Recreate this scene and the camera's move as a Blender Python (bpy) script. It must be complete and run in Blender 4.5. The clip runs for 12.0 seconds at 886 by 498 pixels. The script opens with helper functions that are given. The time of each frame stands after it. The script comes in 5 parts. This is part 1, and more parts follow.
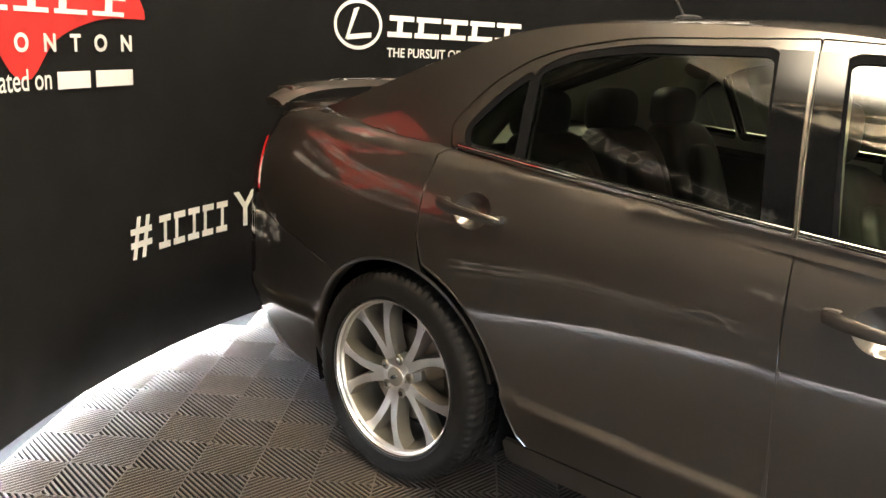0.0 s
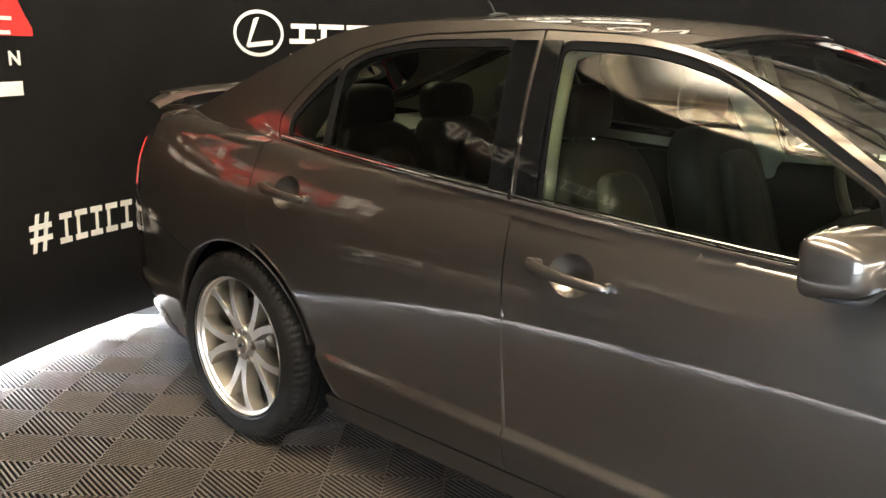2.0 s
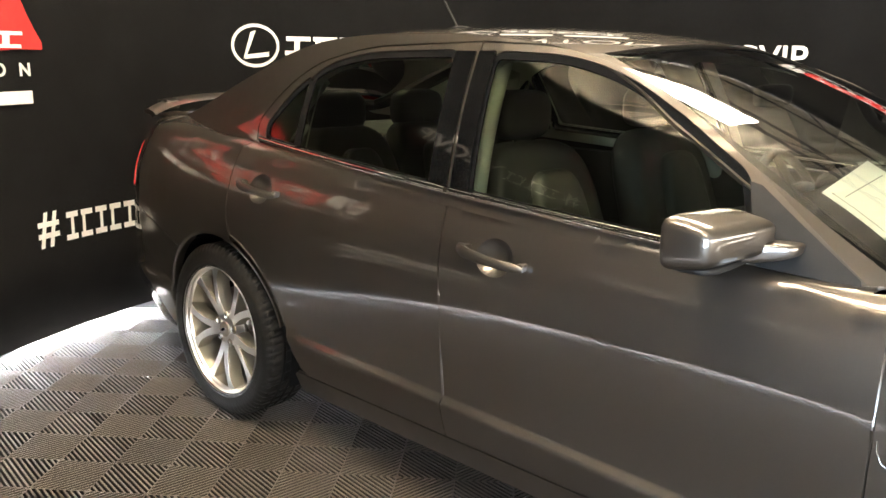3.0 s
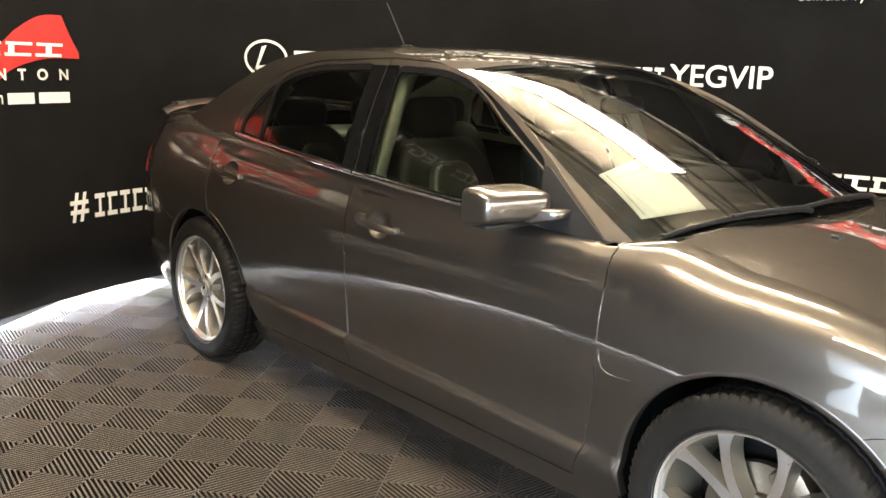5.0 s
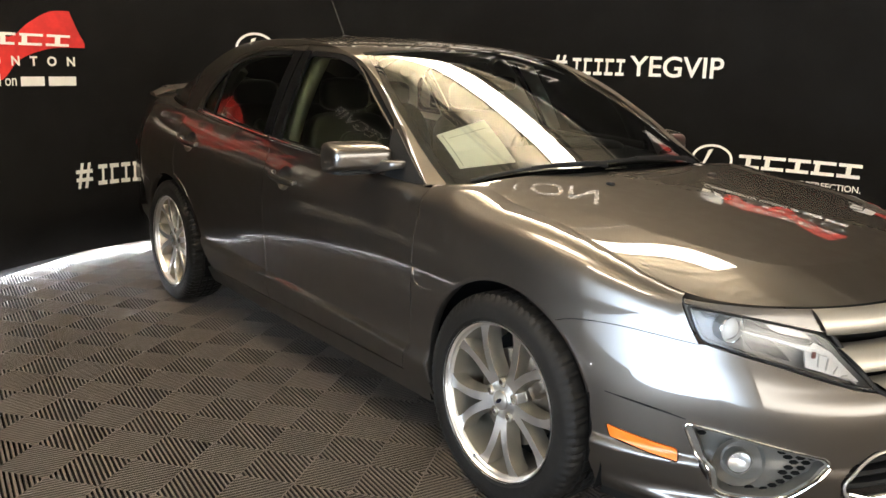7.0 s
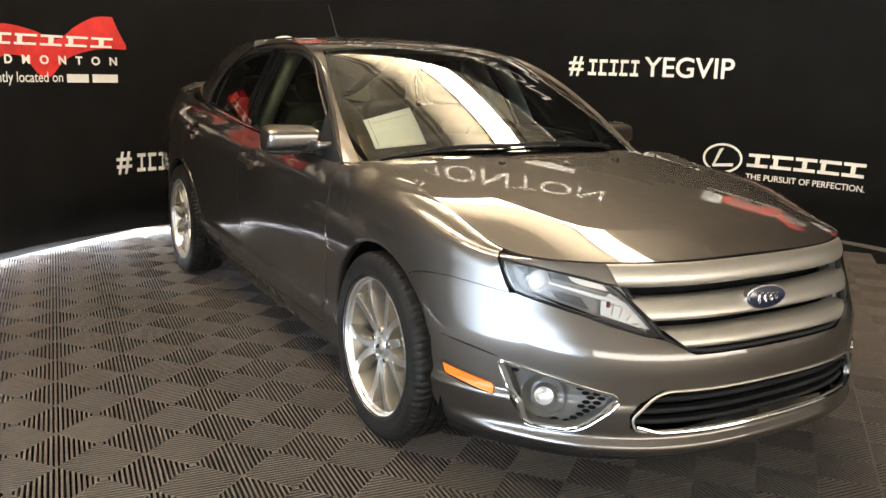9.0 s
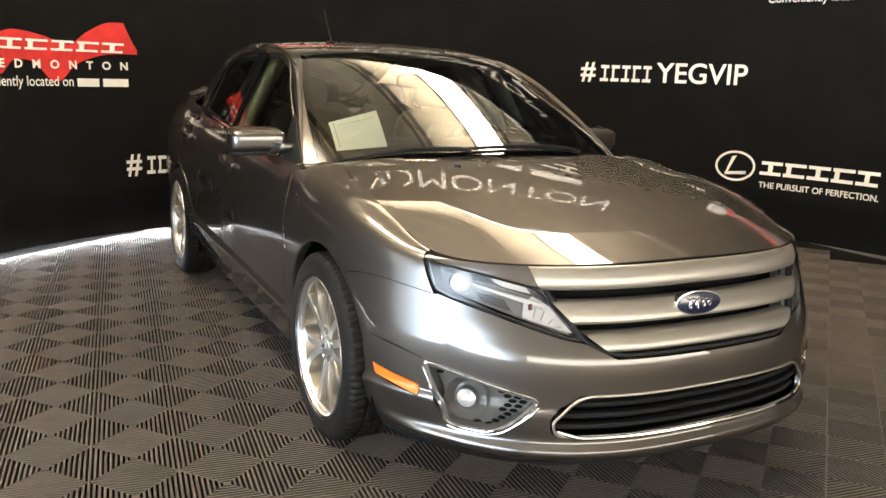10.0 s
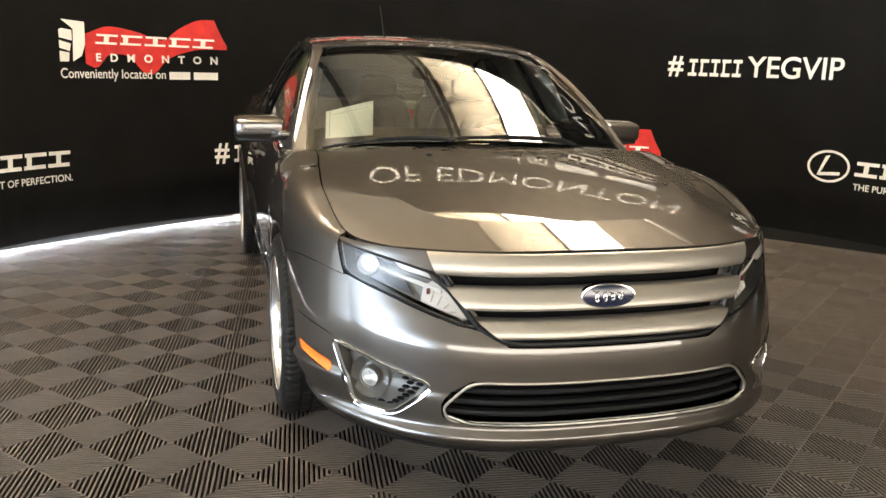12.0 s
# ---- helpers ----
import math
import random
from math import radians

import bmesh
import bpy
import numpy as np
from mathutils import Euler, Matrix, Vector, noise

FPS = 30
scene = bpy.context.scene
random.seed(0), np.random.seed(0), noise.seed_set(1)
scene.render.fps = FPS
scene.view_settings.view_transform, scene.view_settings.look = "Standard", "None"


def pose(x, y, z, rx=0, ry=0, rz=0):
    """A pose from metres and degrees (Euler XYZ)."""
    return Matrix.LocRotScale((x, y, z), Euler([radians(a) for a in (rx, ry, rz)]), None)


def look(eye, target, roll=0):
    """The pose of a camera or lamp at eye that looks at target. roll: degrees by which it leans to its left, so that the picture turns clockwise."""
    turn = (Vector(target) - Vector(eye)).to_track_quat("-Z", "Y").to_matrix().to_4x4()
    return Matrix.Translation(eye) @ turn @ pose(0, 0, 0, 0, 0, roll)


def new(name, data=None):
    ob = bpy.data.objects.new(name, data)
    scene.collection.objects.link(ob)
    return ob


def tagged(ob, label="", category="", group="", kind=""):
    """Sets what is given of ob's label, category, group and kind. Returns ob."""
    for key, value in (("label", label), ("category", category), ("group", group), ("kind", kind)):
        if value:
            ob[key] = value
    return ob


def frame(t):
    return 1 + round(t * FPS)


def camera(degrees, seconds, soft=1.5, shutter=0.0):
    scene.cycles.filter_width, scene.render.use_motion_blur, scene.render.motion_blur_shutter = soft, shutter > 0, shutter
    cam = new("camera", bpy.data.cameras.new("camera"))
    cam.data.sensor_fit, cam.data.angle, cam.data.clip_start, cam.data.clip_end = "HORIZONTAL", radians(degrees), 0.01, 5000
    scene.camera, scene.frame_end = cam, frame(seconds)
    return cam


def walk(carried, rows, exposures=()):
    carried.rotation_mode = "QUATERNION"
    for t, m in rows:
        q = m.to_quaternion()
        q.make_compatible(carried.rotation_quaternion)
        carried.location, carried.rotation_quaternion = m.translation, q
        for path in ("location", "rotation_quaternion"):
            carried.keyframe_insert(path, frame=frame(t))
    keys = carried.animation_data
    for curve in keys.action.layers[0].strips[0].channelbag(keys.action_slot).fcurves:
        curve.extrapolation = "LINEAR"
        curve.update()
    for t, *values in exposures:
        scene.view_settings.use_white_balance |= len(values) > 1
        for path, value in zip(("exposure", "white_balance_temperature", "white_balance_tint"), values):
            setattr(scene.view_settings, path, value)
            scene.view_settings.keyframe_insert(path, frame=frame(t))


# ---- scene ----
cam = camera(55.2, 12.0)
PATH = [
    (0, (1.685, -2.6, 1.35), (0.416, -1.132, 0.866), 3.1),
    (0.5, (1.835, -2.557, 1.343), (0.549, -1.106, 0.852), 2.6),
    (1, (2.024, -2.55, 1.344), (0.736, -1.099, 0.857), 2.1),
    (1.5, (2.164, -2.508, 1.357), (0.877, -1.054, 0.878), 1.3),
    (2, (2.351, -2.438, 1.351), (1.054, -0.991, 0.88), 0.9),
    (2.5, (2.516, -2.432, 1.351), (1.189, -1.009, 0.887), 0.7),
    (3, (2.698, -2.49, 1.353), (1.356, -1.077, 0.905), 0.6),
    (5, (3.566, -2.568, 1.36), (2.111, -1.261, 0.942), 1.6),
    (5.5, (3.817, -2.578, 1.361), (2.351, -1.284, 0.943), 2.1),
    (6, (4.062, -2.522, 1.341), (2.569, -1.257, 0.928), 2.2),
    (6.5, (4.277, -2.485, 1.333), (2.753, -1.26, 0.911), 1.9),
    (7, (4.519, -2.47, 1.322), (2.975, -1.273, 0.896), 1.7),
    (9, (5.269, -2.109, 1.287), (3.588, -1.109, 0.871), 1.7),
    (9.5, (5.369, -1.971, 1.285), (3.664, -1.012, 0.871), 1.8),
    (10, (5.452, -1.788, 1.278), (3.709, -0.892, 0.876), 1.8),
    (10.5, (5.561, -1.641, 1.271), (3.79, -0.805, 0.867), 1.4),
    (11, (5.708, -1.483, 1.275), (3.902, -0.726, 0.866), 1.3),
    (11.5, (5.764, -1.316, 1.281), (3.922, -0.658, 0.864), 1.6),
    (12, (5.781, -1.115, 1.271), (3.901, -0.575, 0.853), 1.8),
]
walk(cam, [(t, look(eye, target, roll)) for t, eye, target, roll in PATH], exposures=((0.0, 1.38), (2.0, 1.48), (3.0, 1.64), (5.0, 1.48), (6.0, 1.12), (7.0, 0.75), (9.0, 0.84), (12.0, 0.88)))

# ---- world and light ----
world = bpy.data.worlds.new("world")
scene.world = world
world.use_nodes = True
world.node_tree.nodes["Background"].inputs[0].default_value = (0.9, 0.85, 0.75, 1)
world.node_tree.nodes["Background"].inputs[1].default_value = 0.02
scene.view_settings.exposure = 0.0
STRIP_LIGHT, EDGE_LIGHT, DOOR_LIGHT, FILL_LIGHT = 42.0, 150.0, 12.0, 6.0


# ---- materials ----
def material(name, base, rough=0.5, metal=0.0, coat=0.0, spec=0.5, noise_scale=0.0, vary=0.0, bump=0.0, bump_scale=0.0, emit=0.0, stain=0.0):
    """A principled surface, its colour varied at two scales, with fine relief."""
    m = bpy.data.materials.new(name)
    m.use_nodes = True
    nt = m.node_tree
    b = nt.nodes["Principled BSDF"]
    b.inputs["Base Color"].default_value = (*base, 1)
    b.inputs["Roughness"].default_value = rough
    b.inputs["Metallic"].default_value = metal
    b.inputs["Coat Weight"].default_value = coat
    b.inputs["Coat Roughness"].default_value = 0.04
    b.inputs["Specular IOR Level"].default_value = spec
    co = nt.nodes.new("ShaderNodeTexCoord")
    if noise_scale:
        n1 = nt.nodes.new("ShaderNodeTexNoise")
        n1.inputs["Scale"].default_value = noise_scale
        n1.inputs["Detail"].default_value = 5
        nt.links.new(co.outputs["Object"], n1.inputs["Vector"])
        n2 = nt.nodes.new("ShaderNodeTexNoise")
        n2.inputs["Scale"].default_value = noise_scale * 0.07
        n2.inputs["Detail"].default_value = 4
        nt.links.new(co.outputs["Object"], n2.inputs["Vector"])
        add = nt.nodes.new("ShaderNodeMath")
        add.operation = "ADD"
        nt.links.new(n1.outputs["Fac"], add.inputs[0])
        nt.links.new(n2.outputs["Fac"], add.inputs[1])
        mr = nt.nodes.new("ShaderNodeMapRange")
        mr.inputs[1].default_value, mr.inputs[2].default_value = 0.6, 1.4
        mr.inputs[3].default_value, mr.inputs[4].default_value = 1 - vary, 1 + vary
        nt.links.new(add.outputs[0], mr.inputs[0])
        hsv = nt.nodes.new("ShaderNodeHueSaturation")
        hsv.inputs["Color"].default_value = (*base, 1)
        nt.links.new(mr.outputs[0], hsv.inputs["Value"])
        nt.links.new(hsv.outputs[0], b.inputs["Base Color"])
        rr = nt.nodes.new("ShaderNodeMapRange")
        rr.inputs[1].default_value, rr.inputs[2].default_value = 0.3, 0.7
        rr.inputs[3].default_value, rr.inputs[4].default_value = max(0.02, rough * (1 - stain)), min(1, rough * (1 + stain))
        nt.links.new(n2.outputs["Fac"], rr.inputs[0])
        nt.links.new(rr.outputs[0], b.inputs["Roughness"])
    if bump:
        n3 = nt.nodes.new("ShaderNodeTexNoise")
        n3.inputs["Scale"].default_value = bump_scale
        n3.inputs["Detail"].default_value = 3
        nt.links.new(co.outputs["Object"], n3.inputs["Vector"])
        bp = nt.nodes.new("ShaderNodeBump")
        bp.inputs["Strength"].default_value = bump
        bp.inputs["Distance"].default_value = 0.01
        nt.links.new(n3.outputs["Fac"], bp.inputs["Height"])
        nt.links.new(bp.outputs[0], b.inputs["Normal"])
    if emit:
        b.inputs["Emission Color"].default_value = (*base, 1)
        b.inputs["Emission Strength"].default_value = emit
    return m


def glass(name, tint, ior=1.5, rough=0.0):
    """A thin sheet: clear or tinted, with the gloss of glass."""
    m = bpy.data.materials.new(name)
    m.use_nodes = True
    nt = m.node_tree
    out = nt.nodes["Material Output"]
    nt.nodes.remove(nt.nodes["Principled BSDF"])
    tr = nt.nodes.new("ShaderNodeBsdfTransparent")
    tr.inputs[0].default_value = (*tint, 1)
    gl = nt.nodes.new("ShaderNodeBsdfGlossy")
    gl.inputs["Roughness"].default_value = rough
    fr = nt.nodes.new("ShaderNodeFresnel")
    fr.inputs[0].default_value = ior
    mx = nt.nodes.new("ShaderNodeMixShader")
    nt.links.new(fr.outputs[0], mx.inputs[0])
    nt.links.new(tr.outputs[0], mx.inputs[1])
    nt.links.new(gl.outputs[0], mx.inputs[2])
    nt.links.new(mx.outputs[0], out.inputs[0])
    return m


PAINT = material("grey_metallic_paint", (0.089, 0.078, 0.066), 0.46, 0.92, 1.0, noise_scale=260, vary=0.03, stain=0.05)
PAINT.node_tree.nodes["Principled BSDF"].inputs["Coat IOR"].default_value = 1.7
PAINT.node_tree.nodes["Principled BSDF"].inputs["Specular Tint"].default_value = (0.4, 0.4, 0.4, 1)
PAINT.node_tree.nodes["Principled BSDF"].inputs["Coat Roughness"].default_value = 0.008
SATIN = material("satin_silver", (0.40, 0.37, 0.32), 0.42, 0.85, 0.3, noise_scale=600, vary=0.05, stain=0.1)
CHROME = material("chrome", (0.80, 0.79, 0.77), 0.08, 1.0)
ALLOY = material("machined_alloy", (0.82, 0.81, 0.79), 0.34, 1.0, 0.3, noise_scale=300, vary=0.06, stain=0.2)
POCKET = material("painted_alloy", (0.31, 0.278, 0.225), 0.36, 0.8, 0.4, noise_scale=300, vary=0.08, stain=0.2)
STEEL = material("brake_steel", (0.20, 0.17, 0.135), 0.4, 1.0, noise_scale=120, vary=0.2, stain=0.3)
RUBBER = material("tyre_rubber", (0.011, 0.0100, 0.0088), 0.55, spec=0.15, noise_scale=60, vary=0.35, bump=0.15, bump_scale=300, stain=0.25)
BLACK = material("black_plastic", (0.010, 0.010, 0.010), 0.5, spec=0.25, noise_scale=400, vary=0.2, bump=0.1, bump_scale=900)
BEZEL = material("dark_grey_bezel", (0.055, 0.053, 0.050), 0.42, 0.2, noise_scale=300, vary=0.1)
LENSGREY = material("silvered_reflector", (0.55, 0.53, 0.49), 0.38, 0.45, noise_scale=90, vary=0.08)
SMOKE = material("smoky_grey_housing", (0.26, 0.25, 0.235), 0.38, 0.3, noise_scale=90, vary=0.12)
FROST = material("frosted_clear_plastic", (0.72, 0.70, 0.66), 0.35, noise_scale=120, vary=0.06)
TRIMGREY = material("grey_trim_plastic", (0.10, 0.095, 0.085), 0.4, 0.3, noise_scale=300, vary=0.1)
GLOSS = material("black_gloss", (0.004, 0.004, 0.004), 0.05, spec=0.4)
DARK = material("dark_void", (0.004, 0.004, 0.004), 0.9, spec=0.1)
LEATHER = material("black_leather", (0.045, 0.044, 0.039), 0.42, noise_scale=250, vary=0.25, bump=0.25, bump_scale=350, stain=0.2)
BEIGE = material("pale_trim", (0.72, 0.72, 0.63), 0.7, noise_scale=200, vary=0.06, bump=0.1, bump_scale=700)
AMBER = material("amber_lens", (0.85, 0.17, 0.015), 0.35, coat=0.15, noise_scale=250, vary=0.08)
REDLENS = material("red_lens", (0.42, 0.008, 0.01), 0.10, coat=1.0, noise_scale=120, vary=0.3)
BROWN = material("brown_red_plastic", (0.16, 0.045, 0.03), 0.45, noise_scale=120, vary=0.15)
BLUE = material("blue_enamel", (0.007, 0.011, 0.035), 0.15, coat=0.8)
PAPER = material("white_paper", (0.92, 0.92, 0.90), 0.8, noise_scale=90, vary=0.03)
INK = material("grey_ink", (0.30, 0.30, 0.30), 0.8)
WHITE = material("white_print", (0.85, 0.83, 0.78), 0.7, noise_scale=30, vary=0.05)
RED = material("red_print", (0.58, 0.022, 0.018), 0.7, noise_scale=18, vary=0.30)
FABRIC = material("black_fabric", (0.0032, 0.0030, 0.0029), 0.8, spec=0.12, noise_scale=40, vary=0.2, bump=0.25, bump_scale=700, stain=0.15)
TILE = material("grey_tile_shaded_sides", (0.080, 0.066, 0.055), 0.6, spec=0.3, noise_scale=14, vary=0.22, bump=0.12, bump_scale=500, stain=0.25)


def shaded_sides(m, side_shade):
    """Puts the slots' shade into the colour: the ribs' upright sides go dark, what faces up stays brown-grey."""
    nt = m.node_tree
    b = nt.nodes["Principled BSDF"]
    top_tone = b.inputs["Base Color"].links[0].from_socket
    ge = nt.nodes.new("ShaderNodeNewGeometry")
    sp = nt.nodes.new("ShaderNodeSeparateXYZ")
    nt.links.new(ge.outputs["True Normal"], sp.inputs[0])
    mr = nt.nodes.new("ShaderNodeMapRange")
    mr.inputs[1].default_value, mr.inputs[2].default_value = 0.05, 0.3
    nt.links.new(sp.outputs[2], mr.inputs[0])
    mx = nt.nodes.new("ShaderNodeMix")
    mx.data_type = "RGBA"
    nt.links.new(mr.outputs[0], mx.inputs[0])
    mx.inputs[6].default_value = (*side_shade, 1)
    nt.links.new(top_tone, mx.inputs[7])
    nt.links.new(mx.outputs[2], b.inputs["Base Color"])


# Shade between the ribs is painted onto their upright sides.
shaded_sides(TILE, (0.009, 0.008, 0.007))
# Near-black sheet: the shade down the slots is put into its colour.
SUBFLOOR = material("slot_shade_subfloor", (0.004, 0.004, 0.004), 0.95, spec=0.1)
CONCRETE = material("grey_concrete", (0.10, 0.094, 0.085), 0.7, noise_scale=6, vary=0.2, bump=0.1, bump_scale=80)
FABRIC.node_tree.nodes["Principled BSDF"].inputs["Sheen Weight"].default_value = 0.04
DECK = material("corrugated_deck", (0.84, 0.78, 0.64), 0.55, noise_scale=8, vary=0.12)
TRUSS = material("truss_paint", (0.06, 0.055, 0.05), 0.6, noise_scale=20, vary=0.2)
PLASTER = material("hall_wall", (0.28, 0.265, 0.24), 0.85, noise_scale=5, vary=0.08)
GLASS = glass("tinted_glass", (0.90, 0.98, 0.84), 1.7)
SCREEN = glass("windscreen_glass", (0.91, 0.965, 0.89), 1.95)
CLEAR = glass("clear_lens", (0.93, 0.93, 0.93), 1.45)
LED = material("led_white", (0.86, 0.92, 1.0), 0.5, emit=EDGE_LIGHT)
LAMPW = material("lamp_white", (1.0, 0.87, 0.70), 0.5, emit=0.40 * STRIP_LIGHT)
LAMPFILL = material("fill_lamp_white", (1.0, 0.86, 0.68), 0.5, emit=0.45 * STRIP_LIGHT)
LAMPD = material("broad_lamp_white", (1.0, 0.84, 0.62), 0.5, emit=0.68 * STRIP_LIGHT)
FILLW = material("front_fill_glow", (1.0, 0.91, 0.79), 0.5, emit=FILL_LIGHT)
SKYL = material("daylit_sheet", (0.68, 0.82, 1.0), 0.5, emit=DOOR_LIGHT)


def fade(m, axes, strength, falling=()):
    """Puts soft edges into a source's emission: fullest in the middle of each panel, or near the ground, thinning
    towards its rim.
    """
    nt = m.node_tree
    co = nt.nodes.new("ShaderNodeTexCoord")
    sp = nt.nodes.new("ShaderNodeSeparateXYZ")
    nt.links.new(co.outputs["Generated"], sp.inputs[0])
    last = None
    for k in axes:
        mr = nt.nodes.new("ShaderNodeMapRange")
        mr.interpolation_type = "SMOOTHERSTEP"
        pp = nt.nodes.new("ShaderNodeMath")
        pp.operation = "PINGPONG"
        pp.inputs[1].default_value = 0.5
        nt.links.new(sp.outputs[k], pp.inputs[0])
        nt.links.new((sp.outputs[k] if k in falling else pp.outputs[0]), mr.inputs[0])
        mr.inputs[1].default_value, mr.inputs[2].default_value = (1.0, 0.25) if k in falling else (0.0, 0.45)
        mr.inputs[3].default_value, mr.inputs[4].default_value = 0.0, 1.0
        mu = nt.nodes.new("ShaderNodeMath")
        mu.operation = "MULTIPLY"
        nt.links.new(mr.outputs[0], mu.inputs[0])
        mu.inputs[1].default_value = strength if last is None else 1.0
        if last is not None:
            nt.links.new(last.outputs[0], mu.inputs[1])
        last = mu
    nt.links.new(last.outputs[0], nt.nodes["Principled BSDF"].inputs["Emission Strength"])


# These sources' soft rims are painted into their emission strength.
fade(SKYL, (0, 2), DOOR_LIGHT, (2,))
fade(FILLW, (2,), FILL_LIGHT)
fade(LAMPFILL, (1,), 0.45 * STRIP_LIGHT)
fade(LAMPD, (0, 1), 0.68 * STRIP_LIGHT)


# ---- mesh helpers ----
def mesh_ob(name, verts, faces, mat, parent=None, label="", smooth=True, normals=None):
    me = bpy.data.meshes.new(name)
    me.from_pydata([tuple(v) for v in verts], [], faces)
    me.materials.append(mat)
    if smooth:
        me.shade_smooth()
    if normals is not None:
        at = me.attributes.new("custom_normal", "FLOAT_VECTOR", "POINT")
        at.data.foreach_set("vector", [c for n in normals for c in n])
    ob = new(name, me)
    if parent is not None:
        ob.parent = parent
    if label:
        ob["label"] = label
    return ob


def part(name, bm, mat, parent=None, label="", smooth=True, sharp=38):
    """Links a bmesh as one mesh object under a thing or a part."""
    me = bpy.data.meshes.new(name)
    bm.to_mesh(me)
    bm.free()
    me.materials.append(mat)
    if smooth:
        me.shade_smooth()
        me.set_sharp_from_angle(angle=radians(sharp))
    ob = new(name, me)
    if parent is not None:
        ob.parent = parent
    if label:
        ob["label"] = label
    return ob


def rbox(sx, sy, sz, r=0.01, m=None, seg=2):
    """A box with rounded edges."""
    bm = bmesh.new()
    bmesh.ops.create_cube(bm, size=1.0)
    bmesh.ops.scale(bm, vec=(sx, sy, sz), verts=bm.verts)
    if r:
        bmesh.ops.bevel(bm, geom=bm.edges[:], offset=min(r, 0.49 * min(sx, sy, sz)), segments=seg, profile=0.5, affect="EDGES")
    if m is not None:
        bm.transform(m)
    return bm


def lathe(profile, seg, m=None, close=False):
    """Turns (radius, y) pairs about the y axis."""
    bm = bmesh.new()
    rings = []
    for r, y in profile:
        rings.append([bm.verts.new((r * math.cos(a), y, r * math.sin(a))) for a in [2 * math.pi * k / seg for k in range(seg)]])
    pairs = list(zip(rings, rings[1:] + rings[:1])) if close else list(zip(rings, rings[1:]))
    for a, b in pairs:
        for k in range(seg):
            bm.faces.new((a[k], a[(k + 1) % seg], b[(k + 1) % seg], b[k]))
    bmesh.ops.recalc_face_normals(bm, faces=bm.faces[:])
    if m is not None:
        bm.transform(m)
    return bm


def tube(path, radius, seg=8, closed=False, flat=1.0, up=(0, 0, 1)):
    """A bar along a path of points; flat squeezes it along its own binormal."""
    bm = bmesh.new()
    pts = [Vector(p) for p in path]
    n = len(pts)
    rings = []
    for i, p in enumerate(pts):
        a = pts[i - 1] if (i or closed) else p
        b = pts[(i + 1) % n] if (i < n - 1 or closed) else p
        d = (b - a).normalized()
        u = d.cross(Vector(up))
        u = u.normalized() if u.length > 1e-4 else Vector((1, 0, 0))
        v = u.cross(d).normalized()
        rad = radius(i / (n - 1)) if callable(radius) else radius
        rings.append([bm.verts.new(p + u * math.cos(k) * rad * flat + v * math.sin(k) * rad) for k in [2 * math.pi * j / seg for j in range(seg)]])
    for i in range(n if closed else n - 1):
        a, b = rings[i], rings[(i + 1) % n]
        for j in range(seg):
            bm.faces.new((a[j], a[(j + 1) % seg], b[(j + 1) % seg], b[j]))
    if not closed:
        bm.faces.new(rings[0][::-1])
        bm.faces.new(rings[-1])
    bmesh.ops.recalc_face_normals(bm, faces=bm.faces[:])
    return bm


class Curve:
    """A smooth curve through (x, y) pairs, straight beyond its ends."""

    def __init__(self, pairs):
        self.x, self.y = np.array([p[0] for p in pairs], float), np.array([p[1] for p in pairs], float)
        d = np.diff(self.y) / np.diff(self.x)
        m = np.r_[d[0], (d[1:] + d[:-1]) / 2, d[-1]]
        for i in range(1, len(m) - 1):
            if d[i - 1] * d[i] <= 0:
                m[i] = 0.0
        self.m = m

    def __call__(self, t):
        x, y, m = self.x, self.y, self.m
        if t <= x[0]:
            return float(y[0] + m[0] * (t - x[0]))
        if t >= x[-1]:
            return float(y[-1] + m[-1] * (t - x[-1]))
        i = int(np.searchsorted(x, t)) - 1
        h = x[i + 1] - x[i]
        u = (t - x[i]) / h
        return float(y[i] * (1 + 2 * u) * (1 - u) ** 2 + m[i] * h * u * (1 - u) ** 2 + y[i + 1] * u * u * (3 - 2 * u) + m[i + 1] * h * u * u * (u - 1))



class Soft(Curve):
    """A curve rounded by a bell of the given width, so that gloss runs over it without kinks."""

    def __init__(self, pairs, sigma, step=0.02):
        c = Curve(pairs)
        x = np.arange(pairs[0][0] - 0.3, pairs[-1][0] + 0.3, step)
        d = np.linspace(-2.5, 2.5, 21)
        w = np.exp(-0.5 * d * d)
        w /= w.sum()
        self.x = x
        self.y = np.array([sum(wi * c(t + sigma * di) for wi, di in zip(w, d)) for t in x])
        self.m = np.gradient(self.y, step)


# ---- the booth: a curved fabric wall ----
CX, CY, RAD = 1.898, 0.354, 3.434
HALF = RAD * math.pi / 2
WALL_TOP = 4.0
U_END, V_END = -HALF - 0.55, HALF + 3.2


def wall_pt(u, z, off=0.0):
    """A point of the booth's wall: u metres along it from the middle behind the car, off metres inside it."""
    if abs(u) <= HALF:
        a = u / RAD
        return Vector((CX - (RAD - off) * math.cos(a), CY + (RAD - off) * math.sin(a), z))
    sgn = 1 if u > 0 else -1
    return Vector((CX + abs(u) - HALF, CY + sgn * (RAD - off), z))


def hem(u):
    return 0.042 + 0.055 * min(1, max(0, (u - 1.5) / 2))


